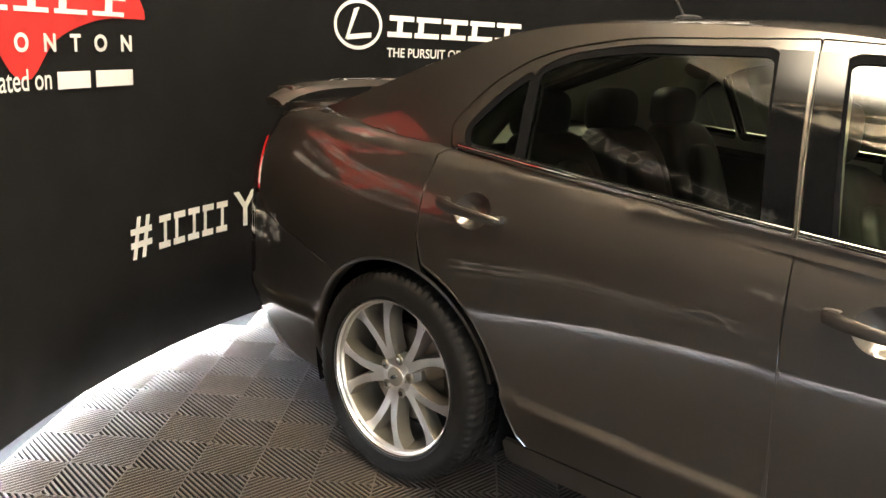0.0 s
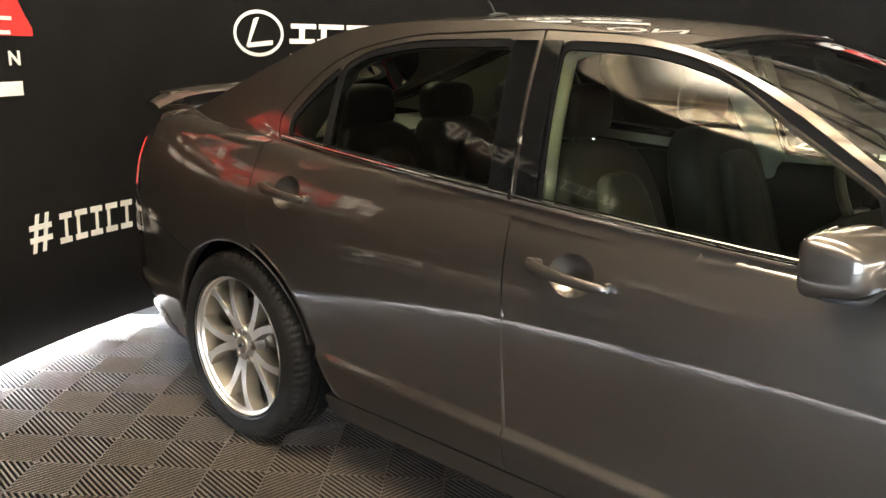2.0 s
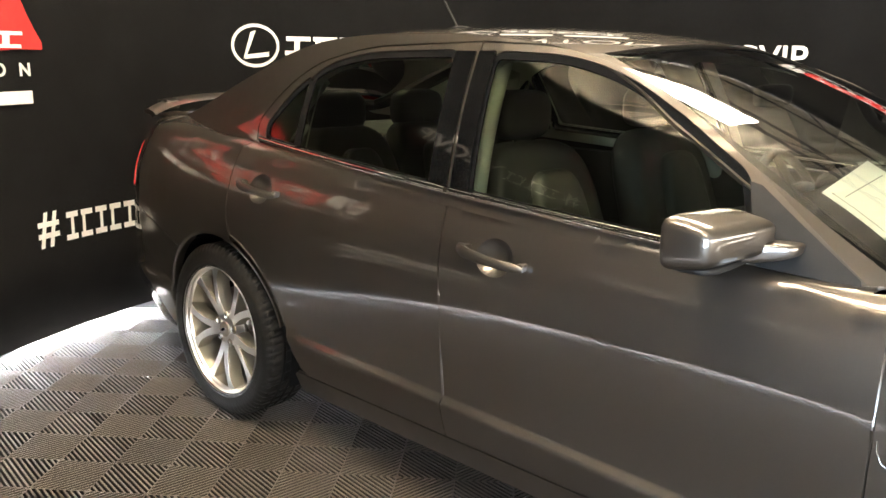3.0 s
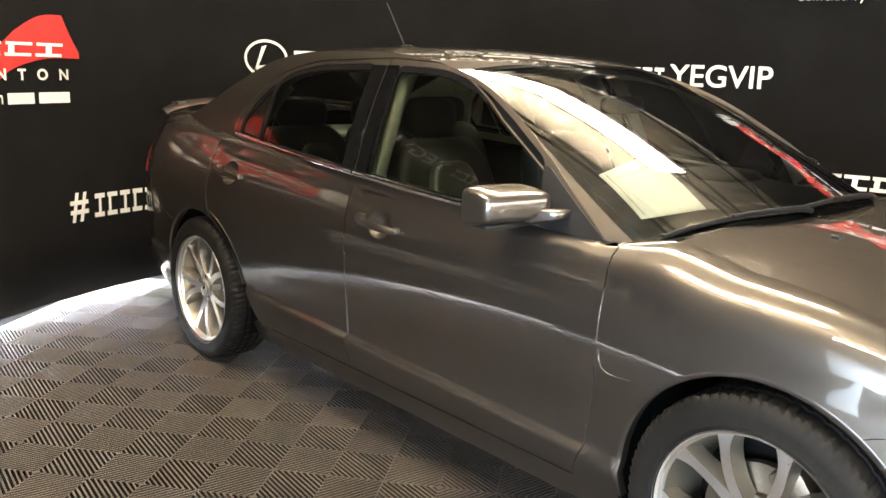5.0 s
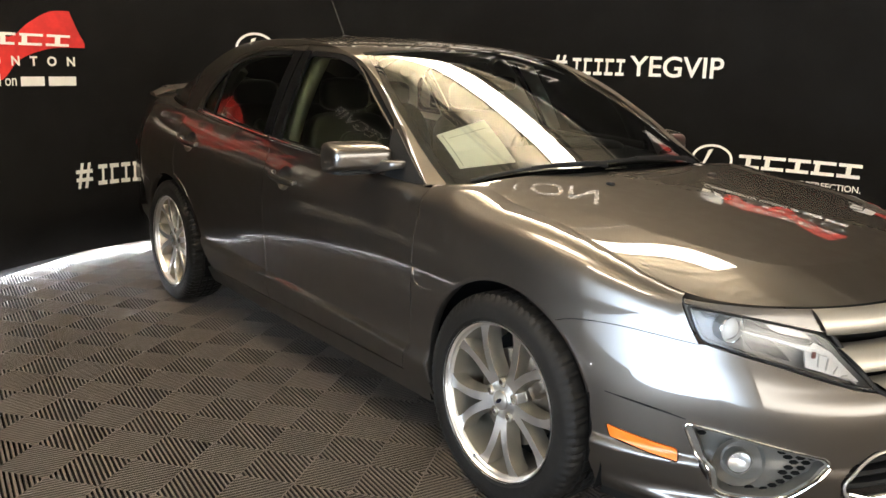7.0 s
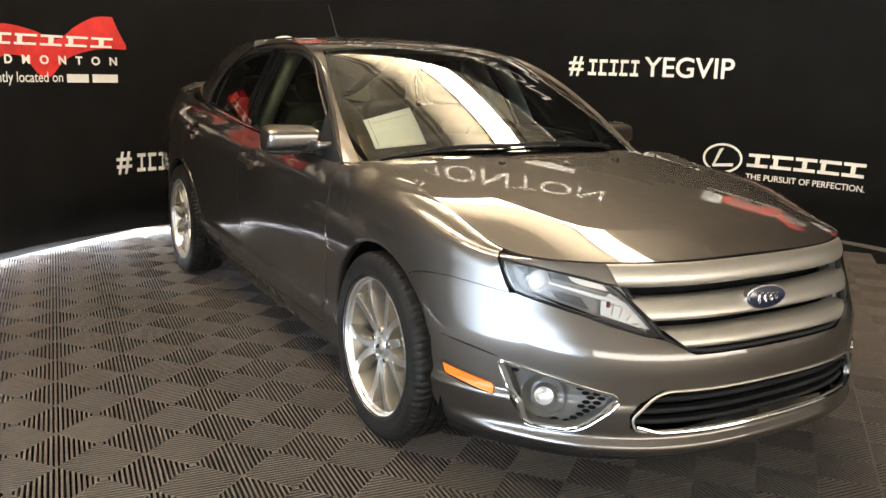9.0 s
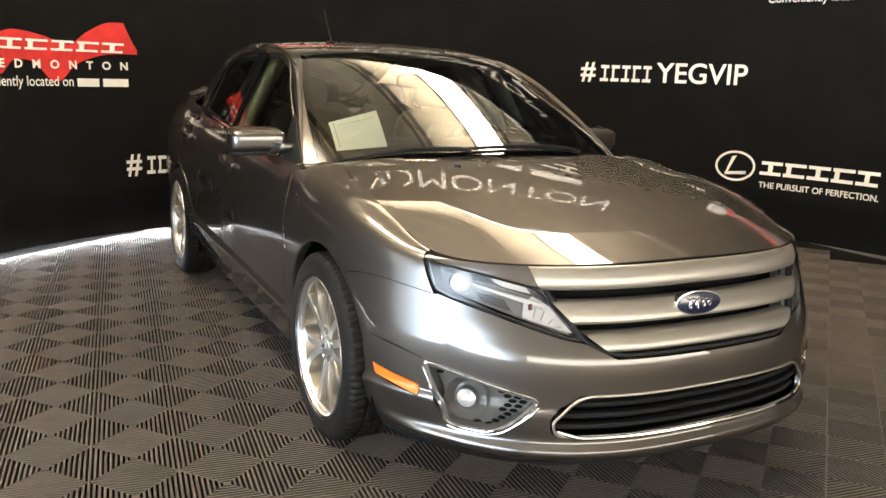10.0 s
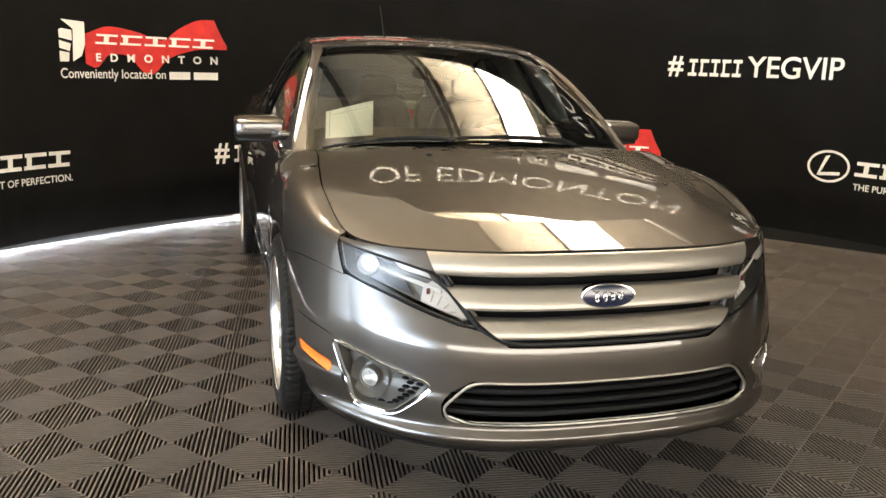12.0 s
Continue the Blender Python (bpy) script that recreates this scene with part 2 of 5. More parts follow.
def build_wall():
    us = np.linspace(U_END, V_END, 240)
    zs = np.linspace(0, 1, 12)
    verts, faces = [], []
    n = len(zs)
    for off in (0.0, -0.03):
        for u in us:
            ripple = 0.006 * math.sin(u * 5.3) * noise.noise((u * 0.9, 0, 3))
            for k in zs:
                z = hem(u) + (WALL_TOP - hem(u)) * k
                verts.append(wall_pt(u, z, off + ripple * (0.4 + 0.6 * k)))
    m = len(us) * n
    for i in range(len(us) - 1):
        for j in range(n - 1):
            a = i * n + j
            faces.append((a, a + 1, a + n + 1, a + n))
            faces.append((m + a, m + a + n, m + a + n + 1, m + a + 1))
        for j in (0, n - 1):
            a = i * n + j
            faces.append((a, a + n, m + a + n, m + a))
    ob = mesh_ob("wall_booth", verts, faces, FABRIC)
    return tagged(ob, "black printed fabric backdrop wall curving round the car", "wall", kind="structure")


wall = build_wall()


def bend(name, pieces, mat, u0, z0, off=0.004):
    """Lays flat outlines (lists of (x, y) polygons) on the wall from u0, z0."""
    verts, faces = [], []
    for poly in pieces:
        k = len(verts)
        verts += [wall_pt(u0 + x, z0 + y, off) for x, y in poly]
        faces.append(tuple(range(k, k + len(poly))))
    return mesh_ob(name, verts, faces, mat, wall, smooth=False)


def bars(x0, x1, y0, y1, step):
    out = []
    n = max(1, int(math.ceil((x1 - x0) / step)))
    for i in range(n):
        a, b = x0 + (x1 - x0) * i / n, x0 + (x1 - x0) * (i + 1) / n
        out.append([(a, y0), (b, y0), (b, y1), (a, y1)])
    return out


def letters(text, width, height, off_x=0.0, off_y=0.0, bold=0.0):
    """Outlines of a word in the built-in font, scaled into a box."""
    cu = bpy.data.curves.new("letters", "FONT")
    cu.body = text
    cu.offset = bold
    ob = new("letters", cu)
    me = ob.to_mesh()
    co = [v.co.copy() for v in me.vertices]
    polys = [tuple(p.vertices) for p in me.polygons]
    x0, x1 = min(c.x for c in co), max(c.x for c in co)
    y0, y1 = min(c.y for c in co), max(c.y for c in co)
    out = [[(off_x + (co[i].x - x0) / (x1 - x0) * width, off_y + (co[i].y - y0) / (y1 - y0) * height) for i in p] for p in polys]
    ob.to_mesh_clear()
    bpy.data.objects.remove(ob)
    bpy.data.curves.remove(cu)
    return out


def ring(cx, cy, rx, ry, thick, seg=40):
    out = []
    for i in range(seg):
        a, b = 2 * math.pi * i / seg, 2 * math.pi * (i + 1) / seg
        out.append([(cx + rx * math.cos(a), cy + ry * math.sin(a)), (cx + rx * math.cos(b), cy + ry * math.sin(b)),
                    (cx + (rx - thick) * math.cos(b), cy + (ry - thick) * math.sin(b)), (cx + (rx - thick) * math.cos(a), cy + (ry - thick) * math.sin(a))])
    return out


def blocks(x0, x1, y0, y1, count, bar=0.26, gap=0.16):
    """A made-up wordmark: upright blocks, each of a low bar and a high bar joined by a stem."""
    out = []
    w = (x1 - x0) / count
    for i in range(count):
        a, b = x0 + w * i, x0 + w * (i + 1 - gap)
        h = y1 - y0
        out.append([(a, y0), (b, y0), (b, y0 + bar * h), (a, y0 + bar * h)])
        out.append([(a + 0.06 * w, y1 - bar * h), (b + 0.06 * w, y1 - bar * h), (b + 0.06 * w, y1), (a + 0.06 * w, y1)])
        c = a + (0.12 if i % 2 else 0.34) * w
        out.append([(c, y0 + bar * h), (c + 0.2 * w, y0 + bar * h), (c + 0.22 * w, y1 - bar * h), (c + 0.02 * w, y1 - bar * h)])
    return out


def motif_ring(u, z):
    """Ring emblem with a wordmark and the slogan under it; 1.29 m wide."""
    p = ring(0.16, 0.0, 0.162, 0.122, 0.018)
    p += [[(0.13, 0.075), (0.165, 0.085), (0.10, -0.055), (0.075, -0.075)], [(0.085, -0.075), (0.25, -0.06), (0.25, -0.035), (0.095, -0.05)]]
    p += blocks(0.36, 1.29, -0.052, 0.056, 5, 0.24, 0.1)
    bend("emblem_print", p, WHITE, u, z)
    bend("slogan_print", letters("THE PURSUIT OF PERFECTION.", 0.93, 0.048, 0.36, -0.155, 0.012), WHITE, u, z)


def motif_hash(u, z):
    """Hash tag: the brand half in plain blocks, the rest lettered; 1.38 m wide."""
    bend("hashtag_print", letters("#", 0.125, 0.165, 0.0, -0.085, 0.02) + blocks(0.165, 0.61, -0.075, 0.06, 5, 0.2, 0.22) + letters("YEGVIP", 0.74, 0.165, 0.635, -0.075, 0.012), WHITE, u, z)


def motif_ribbon(u, z):
    """Red ribbon behind a wordmark, a white emblem beside it; 1.34 m wide."""
    rib = []
    n = 34
    top = Curve([(0.2, 0.07), (0.4, 0.13), (0.62, 0.10), (0.8, 0.05), (0.95, 0.14), (1.1, 0.21), (1.24, 0.22), (1.28, 0.13), (1.34, 0.03)])
    low = Curve([(0.2, -0.13), (0.28, -0.16), (0.4, -0.06), (0.55, -0.08), (0.66, -0.19), (0.72, -0.20), (0.85, -0.09), (1.0, -0.03), (1.2, 0.0), (1.34, 0.0)])
    for i in range(n):
        a, b = 0.2 + 1.14 * i / n, 0.2 + 1.14 * (i + 1) / n
        rib.append([(a, low(a)), (b, low(b)), (b, top(b)), (a, top(a))])
    bend("ribbon_print", rib, RED, u, z, 0.004)
    p = [[(0.0, -0.12), (0.07, -0.12), (0.075, -0.06), (0.0, -0.05)], [(0.0, -0.03), (0.08, -0.05), (0.09, 0.0), (0.0, 0.02)],
         [(0.0, 0.04), (0.10, 0.02), (0.10, 0.09), (0.02, 0.10), (0.0, 0.09)], [(0.10, -0.12), (0.17, -0.08), (0.20, 0.0), (0.20, 0.15), (0.02, 0.16), (0.11, 0.10)]]
    p += blocks(0.28, 1.25, 0.005, 0.075, 5, 0.22, 0.14)
    p += letters("E   D   M   O   N   T   O   N", 0.98, 0.058, 0.28, -0.115, 0.035)
    p += letters("Conveniently located on", 0.83, 0.088, 0.0, -0.252, 0.008)
    p += [q for a, b in ((0.86, 1.03), (1.06, 1.26)) for q in bars(a, b, -0.234, -0.178, 0.1)]
    bend("emblem_print", p, WHITE, u, z, 0.007)


for u, z, kind in [(-5.2, 1.37, 1), (-2.635, 1.355, 3), (-0.13, 1.39, 2), (2.50, 1.345, 1), (5.1, 1.345, 3), (7.6, 1.345, 2),
                   (-3.88, 0.575, 2), (-1.416, 0.545, 1), (1.16, 0.59, 3), (3.69, 0.632, 2), (6.25, 0.62, 1),
                   (-3.66, 2.34, 1), (-1.0, 2.13, 3), (1.4, 2.13, 2), (3.98, 2.13, 3), (6.4, 2.13, 2)]:
    (motif_hash, motif_ring, motif_ribbon)[kind - 1](u, z)
big = letters("OF EDMONTON", 3.3, 0.32, -0.20, 2.68, 0.0)
big += letters("Conveniently located on", 2.0, 0.20, -0.35, 2.25, 0.0)
big += [q for a, b in ((1.73, 2.15), (2.24, 2.75)) for q in bars(a, b, 2.29, 2.41, 0.1)]
bend("sign_print", big, WHITE, 0.0, 0.0, 0.007)
part("top_rail", tube([wall_pt(u, WALL_TOP, -0.015) for u in np.linspace(U_END, V_END, 160)], 0.03, 8), SATIN, wall, "silver rail along the wall's top")


def build_edge_light():
    """The light tube that lies behind the fabric's hem."""
    us = np.linspace(U_END, 0.9, 120)
    bm = tube([wall_pt(u, 0.046, -0.045) for u in us], 0.012, 8)
    ob = part("led_strip_light", bm, LED)
    return tagged(ob, "cold white led strip along the foot of the fabric wall", "strip light")


build_edge_light()

# ---- the hall round it ----
HX0, HX1, HY0, HY1, HZ = -9.0, 13.0, -8.0, 9.0, 6.2


def build_hall():
    fl = mesh_ob("ground", [(HX0, HY0, -0.03), (HX1, HY0, -0.03), (HX1, HY1, -0.03), (HX0, HY1, -0.03)], [(0, 1, 2, 3)], CONCRETE, smooth=False)
    tagged(fl, "grey concrete hall floor", "floor", kind="structure")
    for name, a, b in (("wall_south", (HX0, HY0 - 0.2, 0), (HX1, HY0, HZ)), ("wall_north", (HX0, HY1, 0), (HX1, HY1 + 0.2, HZ)),
                       ("wall_west", (HX0 - 0.2, HY0, 0), (HX0, HY1, HZ)), ("wall_east", (HX1, HY0, 0), (HX1 + 0.2, HY1, HZ))):
        s = [b[i] - a[i] for i in range(3)]
        c = [(b[i] + a[i]) / 2 for i in range(3)]
        ob = part(name, rbox(*s, 0, Matrix.Translation(c)), PLASTER, smooth=False)
        tagged(ob, "plain pale hall wall", "wall", kind="structure")
    # corrugated roof deck
    verts, faces = [], []
    k = 0
    x = HX0
    prof = []
    while x < HX1:
        prof += [(x, 0.0), (x + 0.10, 0.0), (x + 0.14, 0.09), (x + 0.26, 0.09)]
        x += 0.30
    for px, pz in prof:
        verts += [(px, HY0, HZ + pz), (px, HY1, HZ + pz)]
    for i in range(len(prof) - 1):
        faces.append((2 * i, 2 * i + 1, 2 * i + 3, 2 * i + 2))
    tagged(mesh_ob("ceiling", verts, faces, DECK, smooth=False), "pale corrugated steel roof deck", "ceiling", kind="structure")


build_hall()


def build_truss(y):
    empty = new("roof_truss")
    for z in (HZ - 0.08, HZ - 0.75):
        part("chord", rbox(HX1 - HX0, 0.09, 0.09, 0.01, Matrix.Translation(((HX0 + HX1) / 2, y, z))), TRUSS, empty)
    x, k = HX0, 0
    while x < HX1 - 0.6:
        a, b = (x, y, HZ - 0.75 if k % 2 else HZ - 0.08), (x + 0.6, y, HZ - 0.08 if k % 2 else HZ - 0.75)
        part("web", tube([a, b], 0.025, 6), TRUSS, empty)
        x, k = x + 0.6, k + 1
    return tagged(empty, "dark steel open-web roof truss", "truss", "roof trusses")


for y in (-6.0, -3.6, -1.2, 1.2, 3.6, 6.0):
    build_truss(y)


def build_strip(cx, cy, length, width, mat, z=5.2):
    empty = new("ceiling_light")
    m = Matrix.Translation((cx, cy, z))
    part("diffuser", rbox(length, width, 0.05, 0.015, m), mat, empty, "glowing white diffuser")
    part("housing", rbox(length, 0.12, 0.06, 0.01, m @ Matrix.Translation((0, 0, 0.07))), TRUSS, empty, "dark sheet metal housing")
    for k in (-1, 1):
        part("edge_rail", rbox(length + 0.04, 0.03, 0.09, 0.005, m @ Matrix.Translation((0, k * (width / 2 + 0.016), 0))), SATIN, empty)
        for e in (-0.45, 0.45):
            a = m @ Vector((e * length, k * width / 2, 0.03))
            part("hanger", tube([a, (a.x, a.y, HZ + 0.095)], 0.006, 6), TRUSS, empty)
    return tagged(empty, "long white light band under the roof trusses, out of direct view", "ceiling light", "hall lights")


# The row at y -4.5 is unseen fill, added to brighten deck and shoulder.
for cx, cy, length, width, mat in ((-2.5, 2.72, 8.2, 0.85, LAMPW), (0.4, -4.5, 8.2, 1.3, LAMPFILL), (0.7, -2.3, 3.8, 1.8, LAMPD)):
    build_strip(cx, cy, length, width, mat, 5.75 if mat is LAMPD else 5.2)


def build_gate():
    """Daylight through the hall's open side, and an unseen glowing panel added as front fill."""
    gate = new("window_gate")
    # Placed out of view for the bluish brightness mirrored in fender and bumper.
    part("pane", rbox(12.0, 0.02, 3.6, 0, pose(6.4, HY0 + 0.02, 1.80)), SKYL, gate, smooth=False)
    for x in (0.35, 12.45):
        part("post", rbox(0.12, 0.08, 3.7, 0.01, pose(x, HY0 + 0.05, 1.83)), TRUSS, gate)
    tagged(gate, "bright daylit hall gate out of view, soft edges put into its glow", "gate", kind="structure")
    # Unseen emitter added to brighten the wall prints, grille and bumper.
    ob = part("window_front", rbox(0.02, 16.6, 3.6, 0, pose(HX1 - 0.02, 0.5, 2.0)), FILLW, smooth=False)
    tagged(ob, "tall unseen glowing panel added to light the booth from the front", "window", kind="structure")


build_gate()

# ---- the car: its surfaces ----
# x runs forward from the rear axle, y to the car's left; side is -1 on its right and 1 on its left.
WB, ROLL, TYRE_R, TRACK = 2.727, 0.332, 0.332, 0.78
X1, LF, NF = 2.6, 1.35, 2.7
X2, LR, NR = 0.0, 1.6, 3.4
NOSE, TAIL = X1 + LF, X2 - LR
nose_x = Curve([(0.15, 3.61), (0.19, 3.665), (0.215, 3.700), (0.24, 3.706), (0.262, 3.692), (0.3, 3.690), (0.42, 3.690), (0.50, 3.685), (0.565, 3.655), (0.65, 3.61), (0.75, 3.575), (0.80, 3.55)])
tail_x = Curve([(0.15, -1.02), (0.3, -1.11), (0.45, -1.16), (0.6, -1.15), (0.8, -1.12), (0.95, -1.08), (1.06, -1.03)])
width_low = Curve([(0.14, 0.772), (0.2, 0.80), (0.30, 0.836), (0.360, 0.851), (0.378, 0.854), (0.384, 0.8525), (0.401, 0.840), (0.41, 0.8395), (0.50, 0.845)])
width_high = Soft([(0.30, 0.828), (0.41, 0.837), (0.50, 0.8445), (0.62, 0.8525), (0.70, 0.8545), (0.78, 0.851), (0.85, 0.838), (0.95, 0.799), (1.0, 0.772), (1.1, 0.70)], 0.05, 0.01)


def width(z):
    """Half the body's width by height: a ledge low on the doors, one smooth swell above it."""
    return width_low(z) if z < 0.404 else width_high(z) + (width_low(0.404) - width_high(0.404)) * max(0.0, 1 - (z - 0.404) / 0.10)


edge_z = Soft([(-1.6, 1.045), (-1.1, 1.075), (-0.6, 1.088), (-0.2, 1.070), (0.05, 1.040), (0.3, 1.021), (1.1, 0.974), (2.0, 0.922), (2.18, 0.914), (2.3, 0.930), (2.39, 0.946), (2.47, 0.928), (2.6, 0.903), (2.7, 0.888), (2.8, 0.866), (2.9, 0.837), (3.0, 0.802), (3.1, 0.774), (3.3, 0.762), (3.6, 0.763), (3.95, 0.768)], 0.05)
edge_y = Soft([(-1.6, 0.62), (-1.1, 0.615), (-0.8, 0.600), (-0.6, 0.605), (-0.2, 0.672), (0.05, 0.725), (0.3, 0.750), (1.1, 0.789), (2.0, 0.774), (2.18, 0.765), (2.3, 0.715), (2.42, 0.68), (2.6, 0.70), (2.7, 0.722), (2.8, 0.743), (2.95, 0.765), (3.12, 0.812), (3.3, 0.845), (3.6, 0.85), (3.95, 0.85)], 0.06)
edge_h = Soft([(-1.6, 0.06), (-1.1, 0.065), (-0.6, 0.06), (-0.2, 0.052), (0.05, 0.040), (0.15, 0.03), (2.1, 0.03), (2.25, 0.07), (2.42, 0.15), (2.8, 0.16), (2.95, 0.11), (3.12, 0.06), (3.3, 0.04), (3.95, 0.035)], 0.06)


def half_width(x, z):
    zz = z + 0.03 * (min(max(x, -0.2), 2.3) - 1.13)
    flare = 0.024 * math.exp(-((x / 0.42) ** 2)) * math.exp(-(((z - 0.62) / 0.24) ** 2))
    flare += 0.020 * math.exp(-(((x - WB) / 0.40) ** 2)) * math.exp(-(((z - 0.58) / 0.22) ** 2))
    flare += 0.022 * math.exp(-(((z - 0.228) / 0.020) ** 2)) * min(1.0, max(0.0, (x - 2.9) / 0.2))
    flare += 0.030 * max(0.0, 1 - ((x - 2.97) / 0.30) ** 2) ** 2 * math.exp(-(((z - 0.36) / 0.20) ** 2))
    return width(zz) + flare


def side_top(s):
    return edge_z(s) + 0.3 * edge_h(s)


def side_pt(s, b, side=-1, out=0.0):
    """The lower body's skin: s runs from the tail's middle to the nose's, b up the side and over the shoulder."""
    ze, ye, h = edge_z(s), edge_y(s), edge_h(s)
    z0 = ze - h
    xr = min(max(s, -1.0), 3.2)
    if b <= z0:
        z, w = b, half_width(xr, b)
    else:
        a = min((b - z0) / (1.3 * h), 1.0) * math.pi / 2
        e = 1.0 - 0.30 * min(1.0, max(0.0, (s - 2.25) / 0.2)) * min(1.0, max(0.0, (3.25 - s) / 0.25))
        z, w = z0 + h * math.sin(a) ** e, ye + (half_width(xr, z0) - ye) * max(math.cos(a), 0.0) ** e
    w += out
    if s > X1:
        a = min((s - X1) / LF, 1.0) * math.pi / 2
        x, y = X1 + (nose_x(z) + out - X1) * math.sin(a) ** (2 / NF), w * max(math.cos(a), 0.0) ** (2 / NF)
    elif s < X2:
        a = min((X2 - s) / LR, 1.0) * math.pi / 2
        x, y = X2 + (tail_x(z) - out - X2) * math.sin(a) ** (2 / NR), w * max(math.cos(a), 0.0) ** (2 / NR)
    else:
        x, y = s, w
    return Vector((x, side * y, z))


def s_at_x(x, z=0.5):
    """The s at which the skin stands at x."""
    if x > X1:
        return X1 + LF * 2 / math.pi * math.asin(min(1.0, ((x - X1) / (nose_x(z) - X1)) ** (NF / 2)))
    if x < X2:
        return X2 - LR * 2 / math.pi * math.asin(min(1.0, ((x - X2) / (tail_x(z) - X2)) ** (NR / 2)))
    return x


def s_at_y(y, z=0.5):
    """The s on the nose at half width y."""
    w = half_width(3.2, z)
    return X1 + LF * 2 / math.pi * math.acos(min(1.0, (max(y, 0.0) / w) ** (NF / 2)))


def nose_pt(y, z, out=0.0):
    """The nose's skin by width and height."""
    return side_pt(s_at_y(abs(y), z), z, 1 if y > 0 else -1, out)


# upper body: the glasshouse's sides and its top
def belt_z(x):
    return 1.040 - 0.060 * x if x > 0 else 1.040 - 0.02 * x


def belt_y(x):
    return 0.798 - 0.055 * (x - 1.35) ** 2


def house_pt(x, z, side=-1, out=0.0):
    d = z - belt_z(x)
    y = belt_y(x) - 0.40 * d - 0.40 * d * max(d, 0.0) + out
    return Vector((x, side * y, z + out * 0.5))


top_line = Soft([(-0.95, 1.090), (-0.78, 1.122), (-0.55, 1.205), (-0.3, 1.298), (-0.05, 1.378), (0.15, 1.419), (0.4, 1.440), (0.8, 1.447), (1.2, 1.428), (1.45, 1.396), (1.65, 1.342), (1.9, 1.245), (2.2, 1.108), (2.48, 0.968), (2.7, 0.86)], 0.07)


def top_pt(x, y, out=0.0):
    """Windscreen, roof and rear window as one skin."""
    k = 0.42 * min(1, max(0, (x - 0.9) / 0.8)) - 0.40 * min(1, max(0, (0.7 - x) / 0.8))
    return Vector((x, y, top_line(x + k * y * y) - 0.075 * y * y - 0.10 * y ** 4 + out))


def rail(x):
    """The height at which the glasshouse's side meets its top."""
    lo, hi = belt_z(x) - 0.12, 1.45
    for _ in range(40):
        z = (lo + hi) / 2
        p = house_pt(x, z, 1)
        if top_pt(x, p.y).z > z:
            lo = z
        else:
            hi = z
    return lo


rail_z = Curve([(x, rail(x)) for x in [-0.9 + 0.05 * k for k in range(67)]])


def rail_y(x):
    return house_pt(x, rail_z(x), 1).y


def edge_xy(s):
    p = side_pt(s, side_top(s), 1)
    return p.x, p.y, p.z


_hood = [edge_xy(2.30 + (NOSE - 2.30) * k / 90) for k in range(91)]
_fine = [edge_xy(2.30 + (NOSE - 2.30) * k / 900) for k in range(901)]
hood_mid = Soft([(2.30, 0.974), (2.40, 0.966), (2.75, 0.924), (3.0, 0.891), (3.25, 0.850), (3.44, 0.810), (3.60, 0.768)], 0.10)
hood_line = Curve([(2.2, 0.67), (2.39, 0.635), (2.6, 0.598), (2.8, 0.572), (3.0, 0.536), (3.15, 0.498), (3.25, 0.462), (3.31, 0.418), (3.35, 0.345), (3.38, 0.23), (3.395, 0.11), (3.40, 0.0)])


def hood_plate(x, y):
    return hood_mid(x) - 0.07 * y * y


_rim = np.array(_fine[::3])
_cre = np.array([(x, hood_line(x)) for x in [2.30 + 0.0039 * k for k in range(270)] + [3.3502 + 0.001 * k for k in range(50)]])


def line_gap(line, x, y):
    """The least distance from a point to a run of points, measured to its straight pieces."""
    a, d = line[:-1, :2], line[1:, :2] - line[:-1, :2]
    q = np.array((x, y)) - a
    t = np.clip((q * d).sum(1) / ((d * d).sum(1) + 1e-12), 0, 1)
    return float(np.sqrt(((q - d * t[:, None]) ** 2).sum(1).min()))


def hood_pt(x, y, out=0.0):
    """A gently crowned plate inside the crease, falling from there to the edge."""
    a = abs(y)
    z = hood_plate(x, a)
    if x > 3.40 or a > hood_line(x):
        dc = line_gap(_cre, x, a)
        de = np.hypot(_rim[:, 0] - x, _rim[:, 1] - a)
        k = 1.0 / (de * de + 0.004) ** 2
        k /= k.sum()
        fall = float(((_rim[:, 2] - 0.004) * k).sum()) - hood_plate(float((_rim[:, 0] * k).sum()), float((_rim[:, 1] * k).sum()))
        t = dc / (dc + line_gap(_rim, x, a) + 1e-6)
        z += fall * (0.75 * t + 0.25 * t * t)
    return Vector((x, y, z + out))


deck_mid = Curve([(-1.06, 1.06), (-0.95, 1.095), (-0.8, 1.112), (-0.5, 1.12)])


def deck_pt(x, y, out=0.0):
    w = 0.70
    return Vector((x, y, deck_mid(x) - 0.03 * (abs(y) / w) ** 2 + out))


# ---- panels cut from the skins ----
from mathutils.geometry import delaunay_2d_cdt


def inside(p, poly):
    x, y = p
    hit = False
    j = len(poly) - 1
    for i in range(len(poly)):
        xi, yi = poly[i]
        xj, yj = poly[j]
        if (yi > y) != (yj > y) and x < (xj - xi) * (y - yi) / (yj - yi) + xi:
            hit = not hit
        j = i
    return hit


